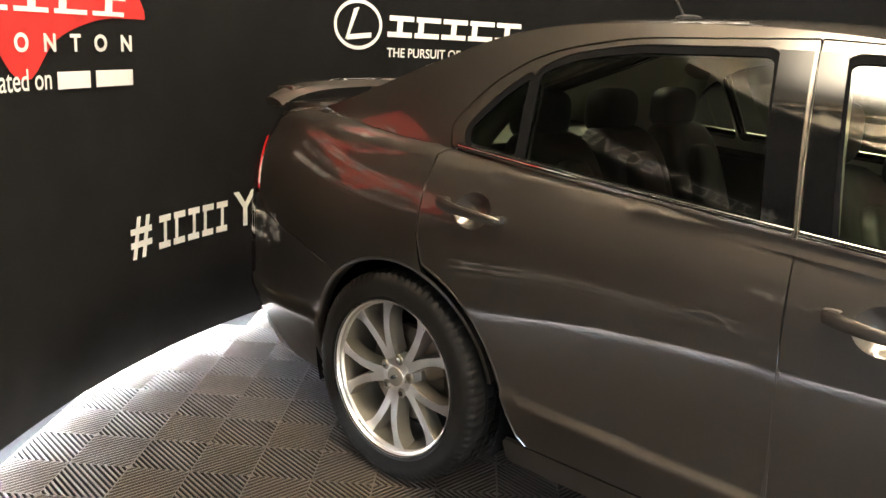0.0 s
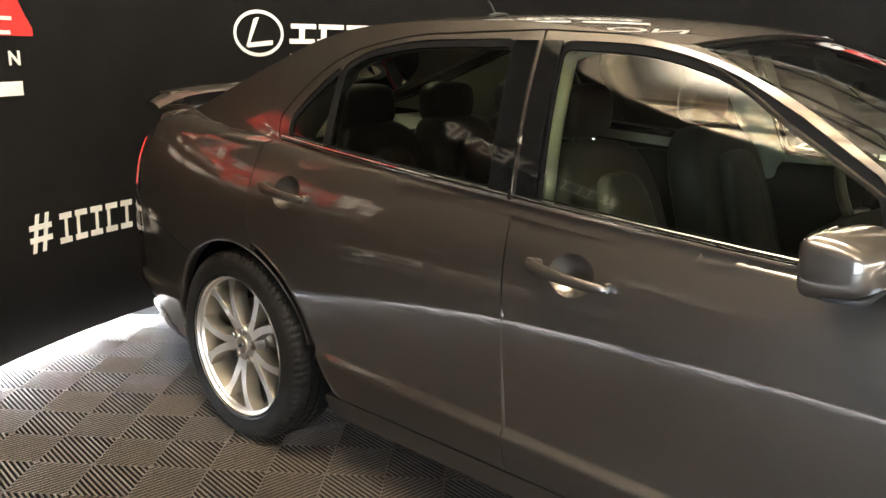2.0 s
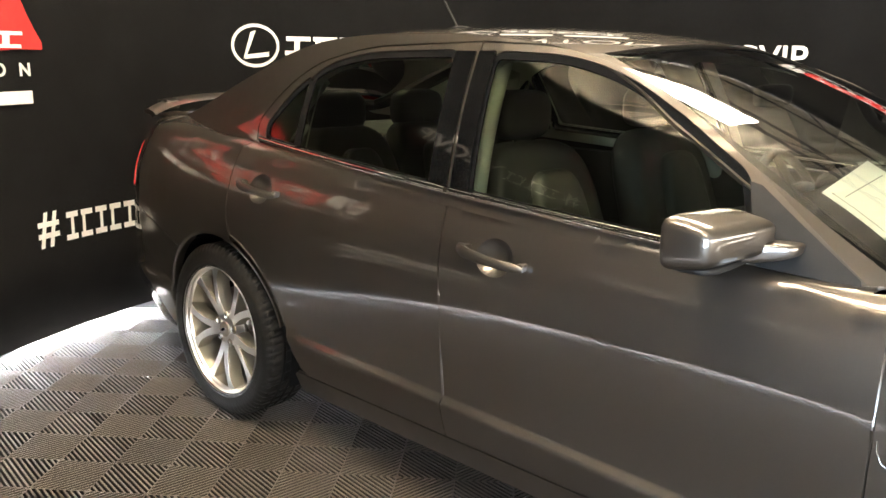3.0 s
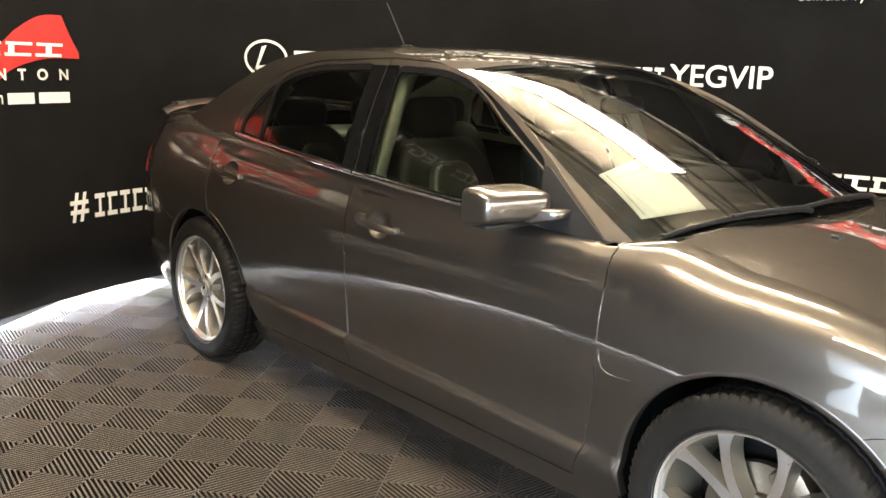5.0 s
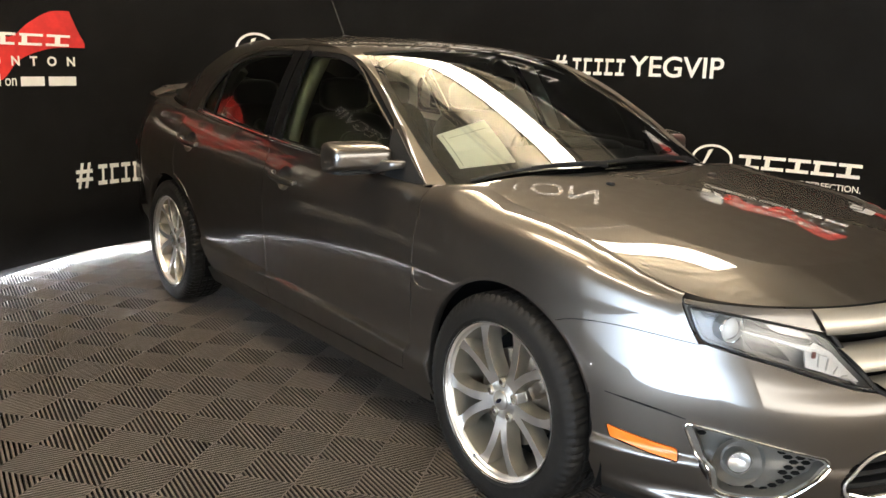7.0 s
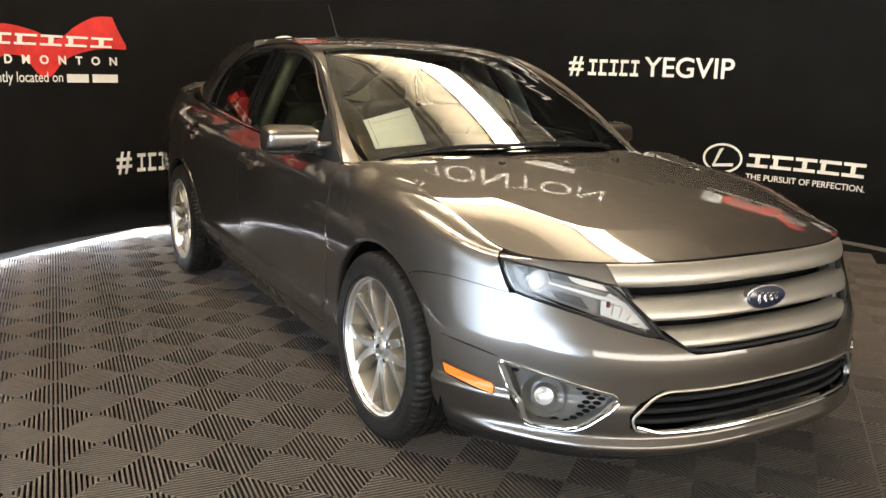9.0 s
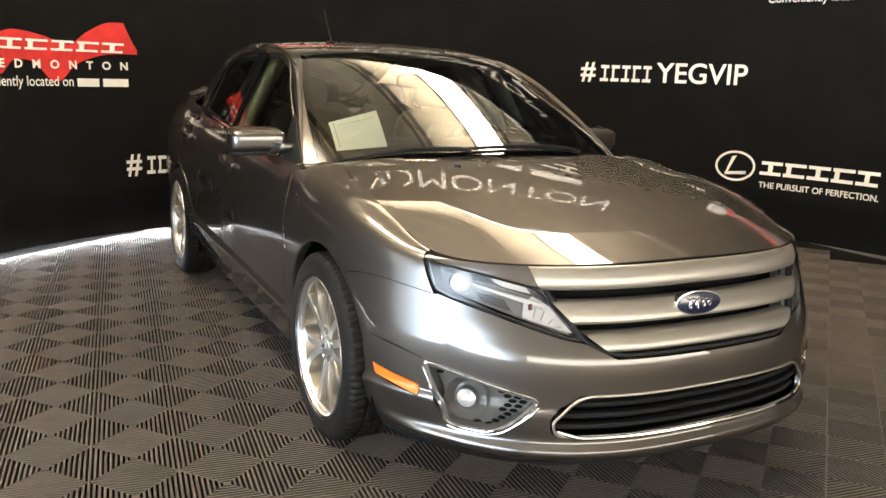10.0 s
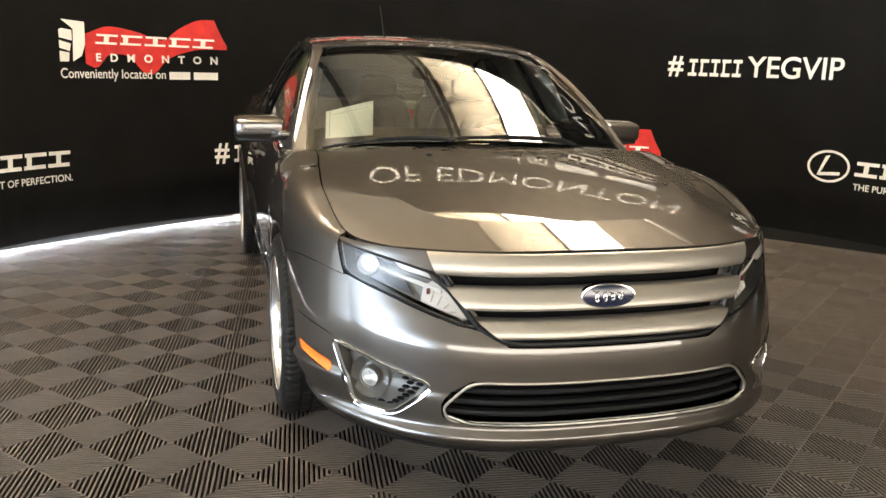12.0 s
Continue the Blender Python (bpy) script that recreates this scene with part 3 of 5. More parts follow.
def fillet(poly, r, seg=5):
    """Rounds the corners of a closed outline."""
    out = []
    n = len(poly)
    for i in range(n):
        p, a, b = Vector(poly[i]), Vector(poly[i - 1]), Vector(poly[(i + 1) % n])
        rr = r[i] if isinstance(r, (list, tuple)) else r
        da, db = a - p, b - p
        k = min(rr, 0.45 * da.length, 0.45 * db.length)
        if k < 1e-4 or da.length < 1e-6 or db.length < 1e-6 or da.normalized().dot(db.normalized()) < -0.995:
            out.append(tuple(p))
            continue
        s, e = p + da.normalized() * k, p + db.normalized() * k
        for q in range(seg + 1):
            t = q / seg
            out.append(tuple(s * (1 - t) ** 2 + p * 2 * t * (1 - t) + e * t * t))
    return out


def spaced(poly, step):
    out = []
    for i in range(len(poly)):
        a, b = Vector(poly[i]), Vector(poly[(i + 1) % len(poly)])
        n = max(1, int(math.ceil((b - a).length / step)))
        out += [tuple(a + (b - a) * k / n) for k in range(n)]
    return out


def grown(poly, d):
    """The outline moved outwards by d."""
    n = len(poly)
    area = sum(poly[i - 1][0] * poly[i][1] - poly[i][0] * poly[i - 1][1] for i in range(n))
    sgn = 1 if area > 0 else -1
    out = []
    for i in range(n):
        a, p, b = Vector(poly[i - 1]), Vector(poly[i]), Vector(poly[(i + 1) % n])
        t1, t2 = (p - a), (b - p)
        if t1.length < 1e-9 or t2.length < 1e-9:
            continue
        t1.normalize(), t2.normalize()
        nv = Vector((t1.y + t2.y, -(t1.x + t2.x)))
        if nv.length < 1e-6:
            continue
        nv.normalize()
        c = max(0.5, nv.dot(Vector((t1.y, -t1.x))))
        out.append(tuple(p + nv * sgn * d / c))
    return out


def cells(poly, holes, step, lines=()):
    """Triangles that fill an outline, with regular points inside it."""
    rims = [spaced(poly, step)] + [spaced(h, step) for h in holes]
    pts, edges = [], []
    for rim in rims:
        k = len(pts)
        pts += [Vector(p) for p in rim]
        edges += [(k + i, k + (i + 1) % len(rim)) for i in range(len(rim))]
    for line in lines:
        k = len(pts)
        for i in range(len(line) - 1):
            a, b = Vector(line[i]), Vector(line[i + 1])
            n = max(1, int(math.ceil((b - a).length / step)))
            pts += [a + (b - a) * q / n for q in range(n)]
        pts.append(Vector(line[-1]))
        edges += [(i, i + 1) for i in range(k, len(pts) - 1)]
    border = np.array([tuple(p) for p in pts])
    x0, y0 = border.min(0)
    x1, y1 = border.max(0)
    row = 0
    y = y0 + step * 0.5
    while y < y1:
        x = x0 + (0.5 if row % 2 else 0.0) * step
        while x < x1:
            if inside((x, y), rims[0]) and not any(inside((x, y), r) for r in rims[1:]):
                if np.min(np.hypot(border[:, 0] - x, border[:, 1] - y)) > 0.45 * step:
                    pts.append(Vector((x, y)))
            x += step
        y += step * 0.87
        row += 1
    vs, _, fs, *_ = delaunay_2d_cdt(pts, edges, [], 0, 1e-6)
    keep = []
    for f in fs:
        c = sum((vs[i] for i in f), Vector((0, 0))) / len(f)
        if inside(c, rims[0]) and not any(inside(c, r) for r in rims[1:]):
            keep.append(tuple(f))
    return vs, keep, rims


def panel(name, skin, poly, mat, parent, holes=(), step=0.03, flange=0.014, label="", sides=(-1,), out=0.0, weld=None, lines=()):
    """A thin shell cut from a skin. skin(a, b, side) gives its points; the edge is turned in by flange."""
    vs, fs, rims = cells(poly, list(holes), step, lines)
    verts, normals, faces = [], [], []
    e = 0.0015
    for side in sides:
        base = len(verts)
        for v in vs:
            p = skin(v.x, v.y, side)
            da = skin(v.x + e, v.y, side) - skin(v.x - e, v.y, side)
            db = skin(v.x, v.y + e, side) - skin(v.x, v.y - e, side)
            nrm = da.cross(db)
            if nrm.length < 1e-12:
                nrm = Vector((1, 0, 0))
            nrm.normalize()
            verts.append(p)
            normals.append(nrm)
        c = sum((verts[base + i] for i in range(len(vs))), Vector()) / len(vs)
        heart = Vector((1.3, 0, 0.6))
        vote = sum(1 if normals[base + i].dot(verts[base + i] - heart) > 0 else -1 for i in range(len(vs)))
        if vote < 0:
            for i in range(len(vs)):
                normals[base + i] = -normals[base + i]
        for i in range(len(vs)):
            verts[base + i] = verts[base + i] + normals[base + i] * out
        for f in fs:
            g = tuple(base + i for i in f)
            fn = (verts[g[1]] - verts[g[0]]).cross(verts[g[2]] - verts[g[0]])
            faces.append(g if fn.dot(normals[g[0]]) > 0 else g[::-1])
        if flange:
            count = {}
            for f in faces:
                if f[0] >= base:
                    for i in range(3):
                        a, b = f[i], f[(i + 1) % 3]
                        count[(a, b)] = True
            rim_edges = [(a, b) for a, b in count if (b, a) not in count]
            made, away = {}, {}
            for a, b in rim_edges:
                o = (verts[b] - verts[a]).cross(normals[a] + normals[b])
                for i in (a, b):
                    away[i] = away.get(i, Vector()) + o.normalized()

            def low(i, k):
                if (i, k) not in made:
                    made[(i, k)] = len(verts)
                    verts.append(verts[i] - normals[i] * flange * k)
                    normals.append(away[i].normalized() if away[i].length > 1e-6 else normals[i].copy())
                return made[(i, k)]
            for a, b in rim_edges:
                if weld is not None and abs(verts[a].y) < weld and abs(verts[b].y) < weld:
                    continue
                faces.append((b, a, low(a, 0), low(b, 0)))
                faces.append((low(b, 0), low(a, 0), low(a, 1), low(b, 1)))
    return mesh_ob(name, verts, faces, mat, parent, label, True, normals)


def on_side(a, b, side):
    return side_pt(a, b, side)


def on_house(a, b, side):
    return house_pt(a, b, side)


def on_top(a, b, side):
    return top_pt(a, b)


def on_hood(a, b, side):
    return hood_pt(a, b)


def on_deck(a, b, side):
    return deck_pt(a, b)


def on_nose(a, b, side):
    return nose_pt(a, b)


car = new("car")
tagged(car, "dark grey metallic four-door sedan with a rear spoiler, parked on tiles", "car")

ARCH_R = 0.376
HUB_Z = 0.334


def arc(cx, cz, r, a0, a1, n=18):
    return [(cx + r * math.cos(radians(a0 + (a1 - a0) * k / n)), cz + r * math.sin(radians(a0 + (a1 - a0) * k / n))) for k in range(n + 1)]


def side_arc(cx, r, a0, a1, n=18):
    return [(s_at_x(x, z), z) for x, z in arc(cx, HUB_Z, r, a0, a1, n)]


G = 0.0022  # half of a panel gap
SILL_Z = 0.272


def along_top(s0, s1, n=14, drop=0.0):
    return [(s, side_top(s) - drop) for s in [s0 + (s1 - s0) * k / n for k in range(n + 1)]]


# the outlines of the side's panels
rear_gap = [(0.072, side_top(0.072)), (0.066, 0.93), (0.078, 0.80)] + arc(0.0, HUB_Z, 0.400, 74, 22, 10) + [(0.395, 0.43), (0.428, 0.36), (0.452, 0.30), (0.48, SILL_Z)]
mid_gap = [(1.105, side_top(1.105)), (1.128, 0.70), (1.135, 0.40), (1.138, SILL_Z)]
front_gap = [(2.258, side_top(2.258)), (2.268, 0.80), (2.269, 0.67), (2.265, 0.52), (2.245, 0.385), (2.20, SILL_Z)]


def moved(line, d):
    return [(x + d, z) for x, z in line]


rear_door_o = moved(rear_gap, G)[::-1] + along_top(0.072 + G, 1.105 - G)[1:-1] + moved(mid_gap, -G)
front_door_o = moved(mid_gap, G)[::-1] + along_top(1.105 + G, 2.258 - G)[1:-1] + moved(front_gap, -G)
sill_o = fillet([(0.40, 0.185), (0.40, SILL_Z - 0.006), (2.36, SILL_Z - 0.006), (2.36, 0.185)], 0.02)
_seam = Curve([(2.940, 0.642), (2.98, 0.657), (3.04, 0.667), (3.12, 0.671), (3.20, 0.667), (3.312, 0.654)])
seam_f = [(s_at_x(x, _seam(x)), _seam(x)) for x in [2.940 + 0.372 * k / 12 for k in range(13)]]
fender_o = moved(front_gap, G) + [(2.215 + G, 0.25), (2.34, 0.25)] + side_arc(WB, ARCH_R, 192, 57, 24) + [(s, z + 0.0010) for s, z in seam_f] + [(s_at_y(0.7175, 0.668), 0.668), (s_at_y(0.7275, 0.738), 0.738)] + along_top(s_at_y(0.731, 0.74), 2.258 + G, 24)
tail_seam = [(s_at_x(-0.265, 0.61), 0.622), (s_at_x(-0.45, 0.67), 0.68), (s_at_x(-0.70, 0.72), 0.73), (s_at_x(-0.775, 0.79), 0.775)]
lamp_t = [(s_at_x(-0.775, 0.79), 0.785), (s_at_x(-0.83, 0.9), 0.90), (s_at_x(-0.86, 0.98), 0.965), (s_at_x(-1.0, 0.98), 0.985), (s_at_x(-1.06, 0.9), 0.90), (s_at_x(-1.05, 0.8), 0.80)]
quarter_o = moved(rear_gap, -G)[:3] + [(0.10, 0.725)] + side_arc(0.0, ARCH_R, 72, 134, 16) + [(s, z + G) for s, z in tail_seam] + lamp_t[:4] + [(s_at_x(-1.02, 0.99), 1.0), (s_at_x(-1.02, 1.0), side_top(-1.1))] + along_top(-1.1, 0.072 - G, 22)[1:]

# ---- the car: body panels ----
CUP_F, CUP_R = (1.312, 0.835), (0.255, 0.895)


def cup_o(cx, cz, k=1.0):
    return [(cx + 0.062 * k * math.cos(a), cz + 0.050 * k * math.sin(a)) for a in [2 * math.pi * i / 28 for i in range(28)]]


def build_handle(door, side, cx, cz):
    """A pull handle over a scooped cup."""
    def scoop(a, b, sd_):
        r = min(1.0, math.hypot((a - cx) / 0.062, (b - cz) / 0.050))
        return side_pt(a, b, sd_, -0.034 * (1 - r * r) - 0.0005)
    panel("handle_cup", scoop, cup_o(cx, cz), PAINT, door, sides=(side,), step=0.012, flange=0)
    n, m = 22, 10
    bm = bmesh.new()
    rings = []
    for i in range(n + 1):
        t = i / n
        s = cx - 0.112 + 0.224 * t
        zc = cz + 0.012 - 0.022 * t
        lift = 0.012 + 0.026 * math.sin(math.pi * min(1, max(0, 0.10 + 0.86 * t))) ** 0.7
        hh = (0.017 if t < 0.2 else 0.016 - 0.006 * (t - 0.2)) * min(1.0, 0.55 + 6 * min(t, 1 - t))
        dd = 0.009 * min(1.0, 0.5 + 6 * min(t, 1 - t))
        c = side_pt(s, zc, side, lift)
        rings.append([bm.verts.new(c + Vector((0, side * dd * math.cos(a), hh * math.sin(a)))) for a in [2 * math.pi * k / m for k in range(m)]])
    for a, b in zip(rings, rings[1:]):
        for k in range(m):
            bm.faces.new((a[k], a[(k + 1) % m], b[(k + 1) % m], b[k]))
    bm.faces.new(rings[0])
    bm.faces.new(rings[-1])
    bmesh.ops.recalc_face_normals(bm, faces=bm.faces[:])
    part("handle", bm, PAINT, door, "body-coloured pull handle")
    foot = side_pt(cx - 0.098, cz + 0.010, side, 0.010)
    part("lock_cover", rbox(0.040, 0.026, 0.034, 0.008, Matrix.Translation(foot)), PAINT, door)
    foot = side_pt(cx + 0.100, cz - 0.006, side, 0.008)
    part("handle_foot", rbox(0.022, 0.026, 0.022, 0.006, Matrix.Translation(foot)), PAINT, door)


def ledge(x0, x1):
    """The lines of the ledge low on the doors, sinking towards the nose."""
    return [[(x, zc - 0.03 * (x - 1.13)) for x in [x0 + (x1 - x0) * k / 12 for k in range(13)]] for zc in (0.366, 0.376, 0.383, 0.388, 0.397, 0.4015, 0.4065, 0.418)]


doors = {}
for side in (-1, 1):
    sd = (side,)
    fd = panel("front_door", on_side, front_door_o, PAINT, car, sides=sd, holes=[cup_o(*CUP_F)], lines=ledge(1.146, 2.225))
    rd = panel("rear_door", on_side, rear_door_o, PAINT, car, sides=sd, holes=[cup_o(*CUP_R)], lines=ledge(0.47, 1.126))
    doors[side] = (fd, rd)
    for door, line in ((rd, moved(rear_gap, G)), (rd, moved(mid_gap, -G)), (fd, moved(mid_gap, G)), (fd, moved(front_gap, -G))):
        pts = [side_pt(s, z, side, -0.0018) for s, z in line]
        part("door_edge", tube(pts, 0.0040, 8), PAINT, door, "rolled edge of the door skin")
    build_handle(fd, side, *CUP_F)
    build_handle(rd, side, *CUP_R)
    panel("front_fender", on_side, fender_o, PAINT, car, sides=sd, flange=0.02)
    panel("rear_quarter", on_side, quarter_o, PAINT, car, sides=sd, flange=0.02)
    panel("sill", on_side, sill_o, PAINT, car, sides=sd)

# front bumper: openings by half width and height
MARK = fillet([(3.128, 0.405), (3.305, 0.380), (3.315, 0.345), (3.14, 0.368)], 0.008)
MARK_S = [(s_at_x(x, z), z) for x, z in MARK]
FOG = fillet([(0.742, 0.458), (0.52, 0.397), (0.505, 0.380), (0.60, 0.275), (0.698, 0.272)], [0.02, 0.02, 0.02, 0.03, 0.03])
LOWG = fillet([(-0.475, 0.325), (-0.40, 0.405), (0.40, 0.405), (0.475, 0.325), (0.46, 0.285), (-0.46, 0.285)], 0.035)
HEAD = fillet([(0.722, 0.742), (0.60, 0.724), (0.485, 0.694), (0.385, 0.556), (0.44, 0.566), (0.60, 0.622), (0.712, 0.662)], [0.01, 0.05, 0.03, 0.015, 0.05, 0.05, 0.02])
GRIL = fillet([(-0.475, 0.70), (-0.385, 0.55), (-0.30, 0.512), (0.30, 0.512), (0.385, 0.55), (0.475, 0.70), (0.48, 0.742), (-0.48, 0.742)], [0.02, 0.03, 0.05, 0.05, 0.03, 0.02, 0.01, 0.01])


def ys(poly):
    return [(s_at_y(y, z), z) for y, z in poly]


bump_o = [(s_at_x(3.072, 0.20), 0.20), (s_at_x(3.078, 0.28), 0.28)] + side_arc(WB, ARCH_R - 0.012, 357, 372, 4) + side_arc(WB, ARCH_R, 382, 414, 9) + [(s, z - 0.0010) for s, z in seam_f]
bump_o += ys([(0.706, 0.655), (0.60, 0.6175), (0.44, 0.5615), (0.380, 0.550), (0.30, 0.508)]) + [(NOSE, 0.506), (NOSE, 0.408), (s_at_y(0.40, 0.4), 0.408)]
bump_o += ys([(0.455, 0.37), (0.48, 0.33), (0.475, 0.295), (0.45, 0.281)]) + [(NOSE, 0.281), (NOSE, 0.195)]
fog_s = ys(FOG)
bumper = panel("front_bumper", on_side, bump_o, PAINT, car, holes=[MARK_S, fog_s], sides=(-1, 1), step=0.013, weld=0.004)
rear_b = [(s_at_x(-0.39, 0.3), 0.21)] + side_arc(0.0, ARCH_R, 200, 134, 14)[1:] + [(s, z - G) for s, z in tail_seam] + [(TAIL, 0.775), (TAIL, 0.22)]
panel("rear_bumper", on_side, rear_b, PAINT, car, sides=(-1, 1), weld=0.004, step=0.04)
chin = [(s_at_x(3.10, 0.2), 0.155), (s_at_x(3.10, 0.2), 0.191), (NOSE, 0.191), (NOSE, 0.165)]
panel("chin_spoiler", on_side, chin, BLACK, car, sides=(-1, 1), weld=0.004, step=0.025, out=-0.006)
tail_o = [(s_at_x(-1.02, 0.99), 0.78), (s_at_x(-1.02, 0.99), 1.0), (s_at_x(-1.02, 1.0), side_top(-1.1) - 0.01), (TAIL, side_top(-1.6) - 0.01), (TAIL, 0.78)]
panel("boot_lid_back", on_side, tail_o, PAINT, car, sides=(-1, 1), weld=0.004, step=0.04, out=-0.003)

# hood, roof, deck
hood_edge = [(p[0], p[1]) for p in _hood[3:]]
hood_o = [(x - 0.002, max(0.0, y - 0.005)) for x, y in hood_edge]
hood_o = [(2.395, 0.0)] + [(2.395 - 0.03 * (k / 6) ** 2, 0.66 * k / 6) for k in range(1, 7)][:-1] + [q for q in hood_o if q[0] > 2.37]
hood_o = [(x, -y) for x, y in hood_o[:0:-1] if y > 0.002] + hood_o
def crease(d):
    half, last = [], None
    for i in range(30, len(_cre) - 1):
        p, q = Vector(_cre[i]), Vector(_cre[i + 1]) - Vector(_cre[i - 1])
        p = p + Vector((-q.y, q.x)).normalized() * d
        if p.y < 0.004:
            break
        if last is None or (p - last).length > 0.012:
            half.append(tuple(p))
            last = p
    return half + [(3.40 + d, 0.0)] + [(x, -y) for x, y in half[::-1]]


panel("hood", on_hood, fillet(hood_o, 0.0), PAINT, car, step=0.026, flange=0.02, lines=[crease(-0.004), crease(0.004)])

SCR_TOP, GLS_TOP = 1.47, 0.10


def across(x_mid, bow, w, n=16):
    return [(x_mid - bow * (w * (2 * k / n - 1)) ** 2, w * (2 * k / n - 1)) for k in range(n + 1)]


def rail_line(x0, x1, inset=0.0, n=24):
    return [(x, rail_y(x) - inset) for x in [x0 + (x1 - x0) * k / n for k in range(n + 1)]]


scr_w, gls_w = rail_y(1.40) - 0.005, rail_y(0.18) - 0.005
front_line, back_line = across(SCR_TOP, 0.22, scr_w), across(GLS_TOP, -0.25, gls_w)
right_line = rail_line(front_line[-1][0], back_line[-1][0], 0.004)
roof_o = front_line + right_line[1:-1] + back_line[::-1] + [(x, -y) for x, y in right_line[::-1]][1:-1]
panel("roof", on_top, roof_o, PAINT, car, step=0.035)
base_line = across(2.475, 0.40, 0.70)
r2 = rail_line(front_line[-1][0] + 0.01, 2.28, 0.062)
screen_o = [(x + 0.006, y) for x, y in front_line] + r2[1:] + base_line[::-1][1:-1] + [(x, -y) for x, y in r2[::-1]][:-1]
screen = panel("windscreen", on_top, screen_o, SCREEN, car, step=0.04, flange=0.0, out=-0.002)
band_h = grown(screen_o, -0.028)
panel("windscreen_seal", on_top, screen_o, GLOSS, screen, holes=[band_h], step=0.03, flange=0.004, out=-0.006)
r3 = rail_line(back_line[-1][0] - 0.01, -0.60, 0.085)
rear_base = across(-0.74, -0.30, 0.55)
rear_o = [(x - 0.006, y) for x, y in back_line] + r3[1:] + rear_base[::-1] + [(x, -y) for x, y in r3[::-1]][:-1]
panel("rear_window", on_top, rear_o, GLASS, car, step=0.05, flange=0.0, out=-0.002)
deck_o = [(x - 0.006, y) for x, y in rear_base] + [(-0.80, 0.60), (-0.93, 0.60), (-1.0, 0.50), (-1.04, 0.0), (-1.0, -0.50), (-0.93, -0.60), (-0.80, -0.60)]
panel("boot_lid", on_deck, deck_o, PAINT, car, step=0.04)

for sgn in (-1, 1):
    a_o = rail_line(front_line[-1][0] + 0.004, 2.34, 0.003) + rail_line(2.31, front_line[-1][0] + 0.004, 0.060)
    panel("front_pillar", on_top, [(x, sgn * y) for x, y in a_o], PAINT, car, step=0.022, flange=0.012)
    c_o = rail_line(back_line[-1][0] - 0.004, -0.80, 0.003) + [(-0.80, 0.50)] + rail_line(-0.66, back_line[-1][0] - 0.004, 0.083)
    panel("rear_pillar", on_top, [(x, sgn * y) for x, y in c_o], PAINT, car, step=0.025, flange=0.012)

def post_cover(door, side, foot, head):
    """A gloss black strip over the middle post, from the belt up to the roof rail."""
    n, m = 14, 4
    verts, faces = [], []
    for i in range(n + 1):
        t = i / n
        a, b = foot[0] + (head[0] - foot[0]) * t, foot[1] + (head[1] - foot[1]) * t
        for j, f in enumerate((0.0, 0.0, 1 / 3, 2 / 3, 1.0, 1.0)):
            x = a + (b - a) * f
            z = belt_z(x) + 0.016 + (1.362 - belt_z(x) - 0.016) * t
            verts.append(house_pt(x, z, side, -0.006 if j in (0, 5) else 0.004))
    for i in range(n):
        for j in range(5):
            k = i * 6 + j
            faces.append((k, k + 1, k + 7, k + 6))
    bm = bmesh.new()
    vs = [bm.verts.new(v) for v in verts]
    for f in faces:
        bm.faces.new([vs[k] for k in f])
    bmesh.ops.recalc_face_normals(bm, faces=bm.faces[:])
    part("post_cover", bm, GLOSS, door, "gloss black post cover")


# glasshouse sides
WIN_R = fillet([(0.338, belt_z(0.338) + 0.022), (0.288, 1.270), (0.37, 1.312), (0.55, 1.345), (0.93, 1.354), (1.02, belt_z(1.02) + 0.022)], [0.01, 0.02, 0.10, 0.10, 0.03, 0.015])
WIN_Q = fillet([(0.122, belt_z(0.122) + 0.024), (0.105, 1.100), (0.195, 1.205), (0.262, 1.258), (0.308, belt_z(0.31) + 0.022)], [0.015, 0.04, 0.05, 0.012, 0.01])
WIN_F = fillet([(1.178, belt_z(1.178) + 0.022), (1.092, 1.350), (1.34, 1.342), (1.54, 1.293), (1.72, 1.203), (1.905, 1.096), (1.965, belt_z(1.965) + 0.022)], [0.015, 0.03, 0.10, 0.2, 0.2, 0.03, 0.015])
TRI_F = [(1.982, belt_z(1.982) + 0.002), (1.922, 1.090), (1.950, 1.084), (2.185, belt_z(2.185) + 0.016), (2.19, belt_z(2.19) + 0.002)]
DOOR_R = fillet([(0.060, belt_z(0.06) + 0.004), (0.030, 1.105), (0.135, 1.232), (0.275, 1.320), (0.52, 1.374), (1.015, 1.390), (1.098, belt_z(1.1) + 0.004)], [0.01, 0.05, 0.08, 0.12, 0.12, 0.004, 0.004])
DOOR_F = fillet([(1.104, belt_z(1.1) + 0.004), (1.021, 1.390), (1.30, 1.378), (1.50, 1.334), (1.71, 1.250), (1.94, 1.108), (2.185, belt_z(2.185) + 0.02), (2.214, belt_z(2.214) + 0.002)], [0.004, 0.004, 0.1, 0.2, 0.2, 0.2, 0.01, 0.005])
top_edge = [(x, rail_z(x) - 0.001) for x in [2.30 - 0.06 * k for k in range(52)]]
low_edge = [(-0.72, belt_z(-0.72) + 0.005), (-0.3, belt_z(-0.3) - 0.012), (0.0, belt_z(0.0) - 0.02), (0.2, belt_z(0.2) - 0.03), (1.1, belt_z(1.1) - 0.03), (2.1, belt_z(2.1) - 0.03), (2.30, belt_z(2.3) - 0.02)]
frame_o = top_edge + low_edge
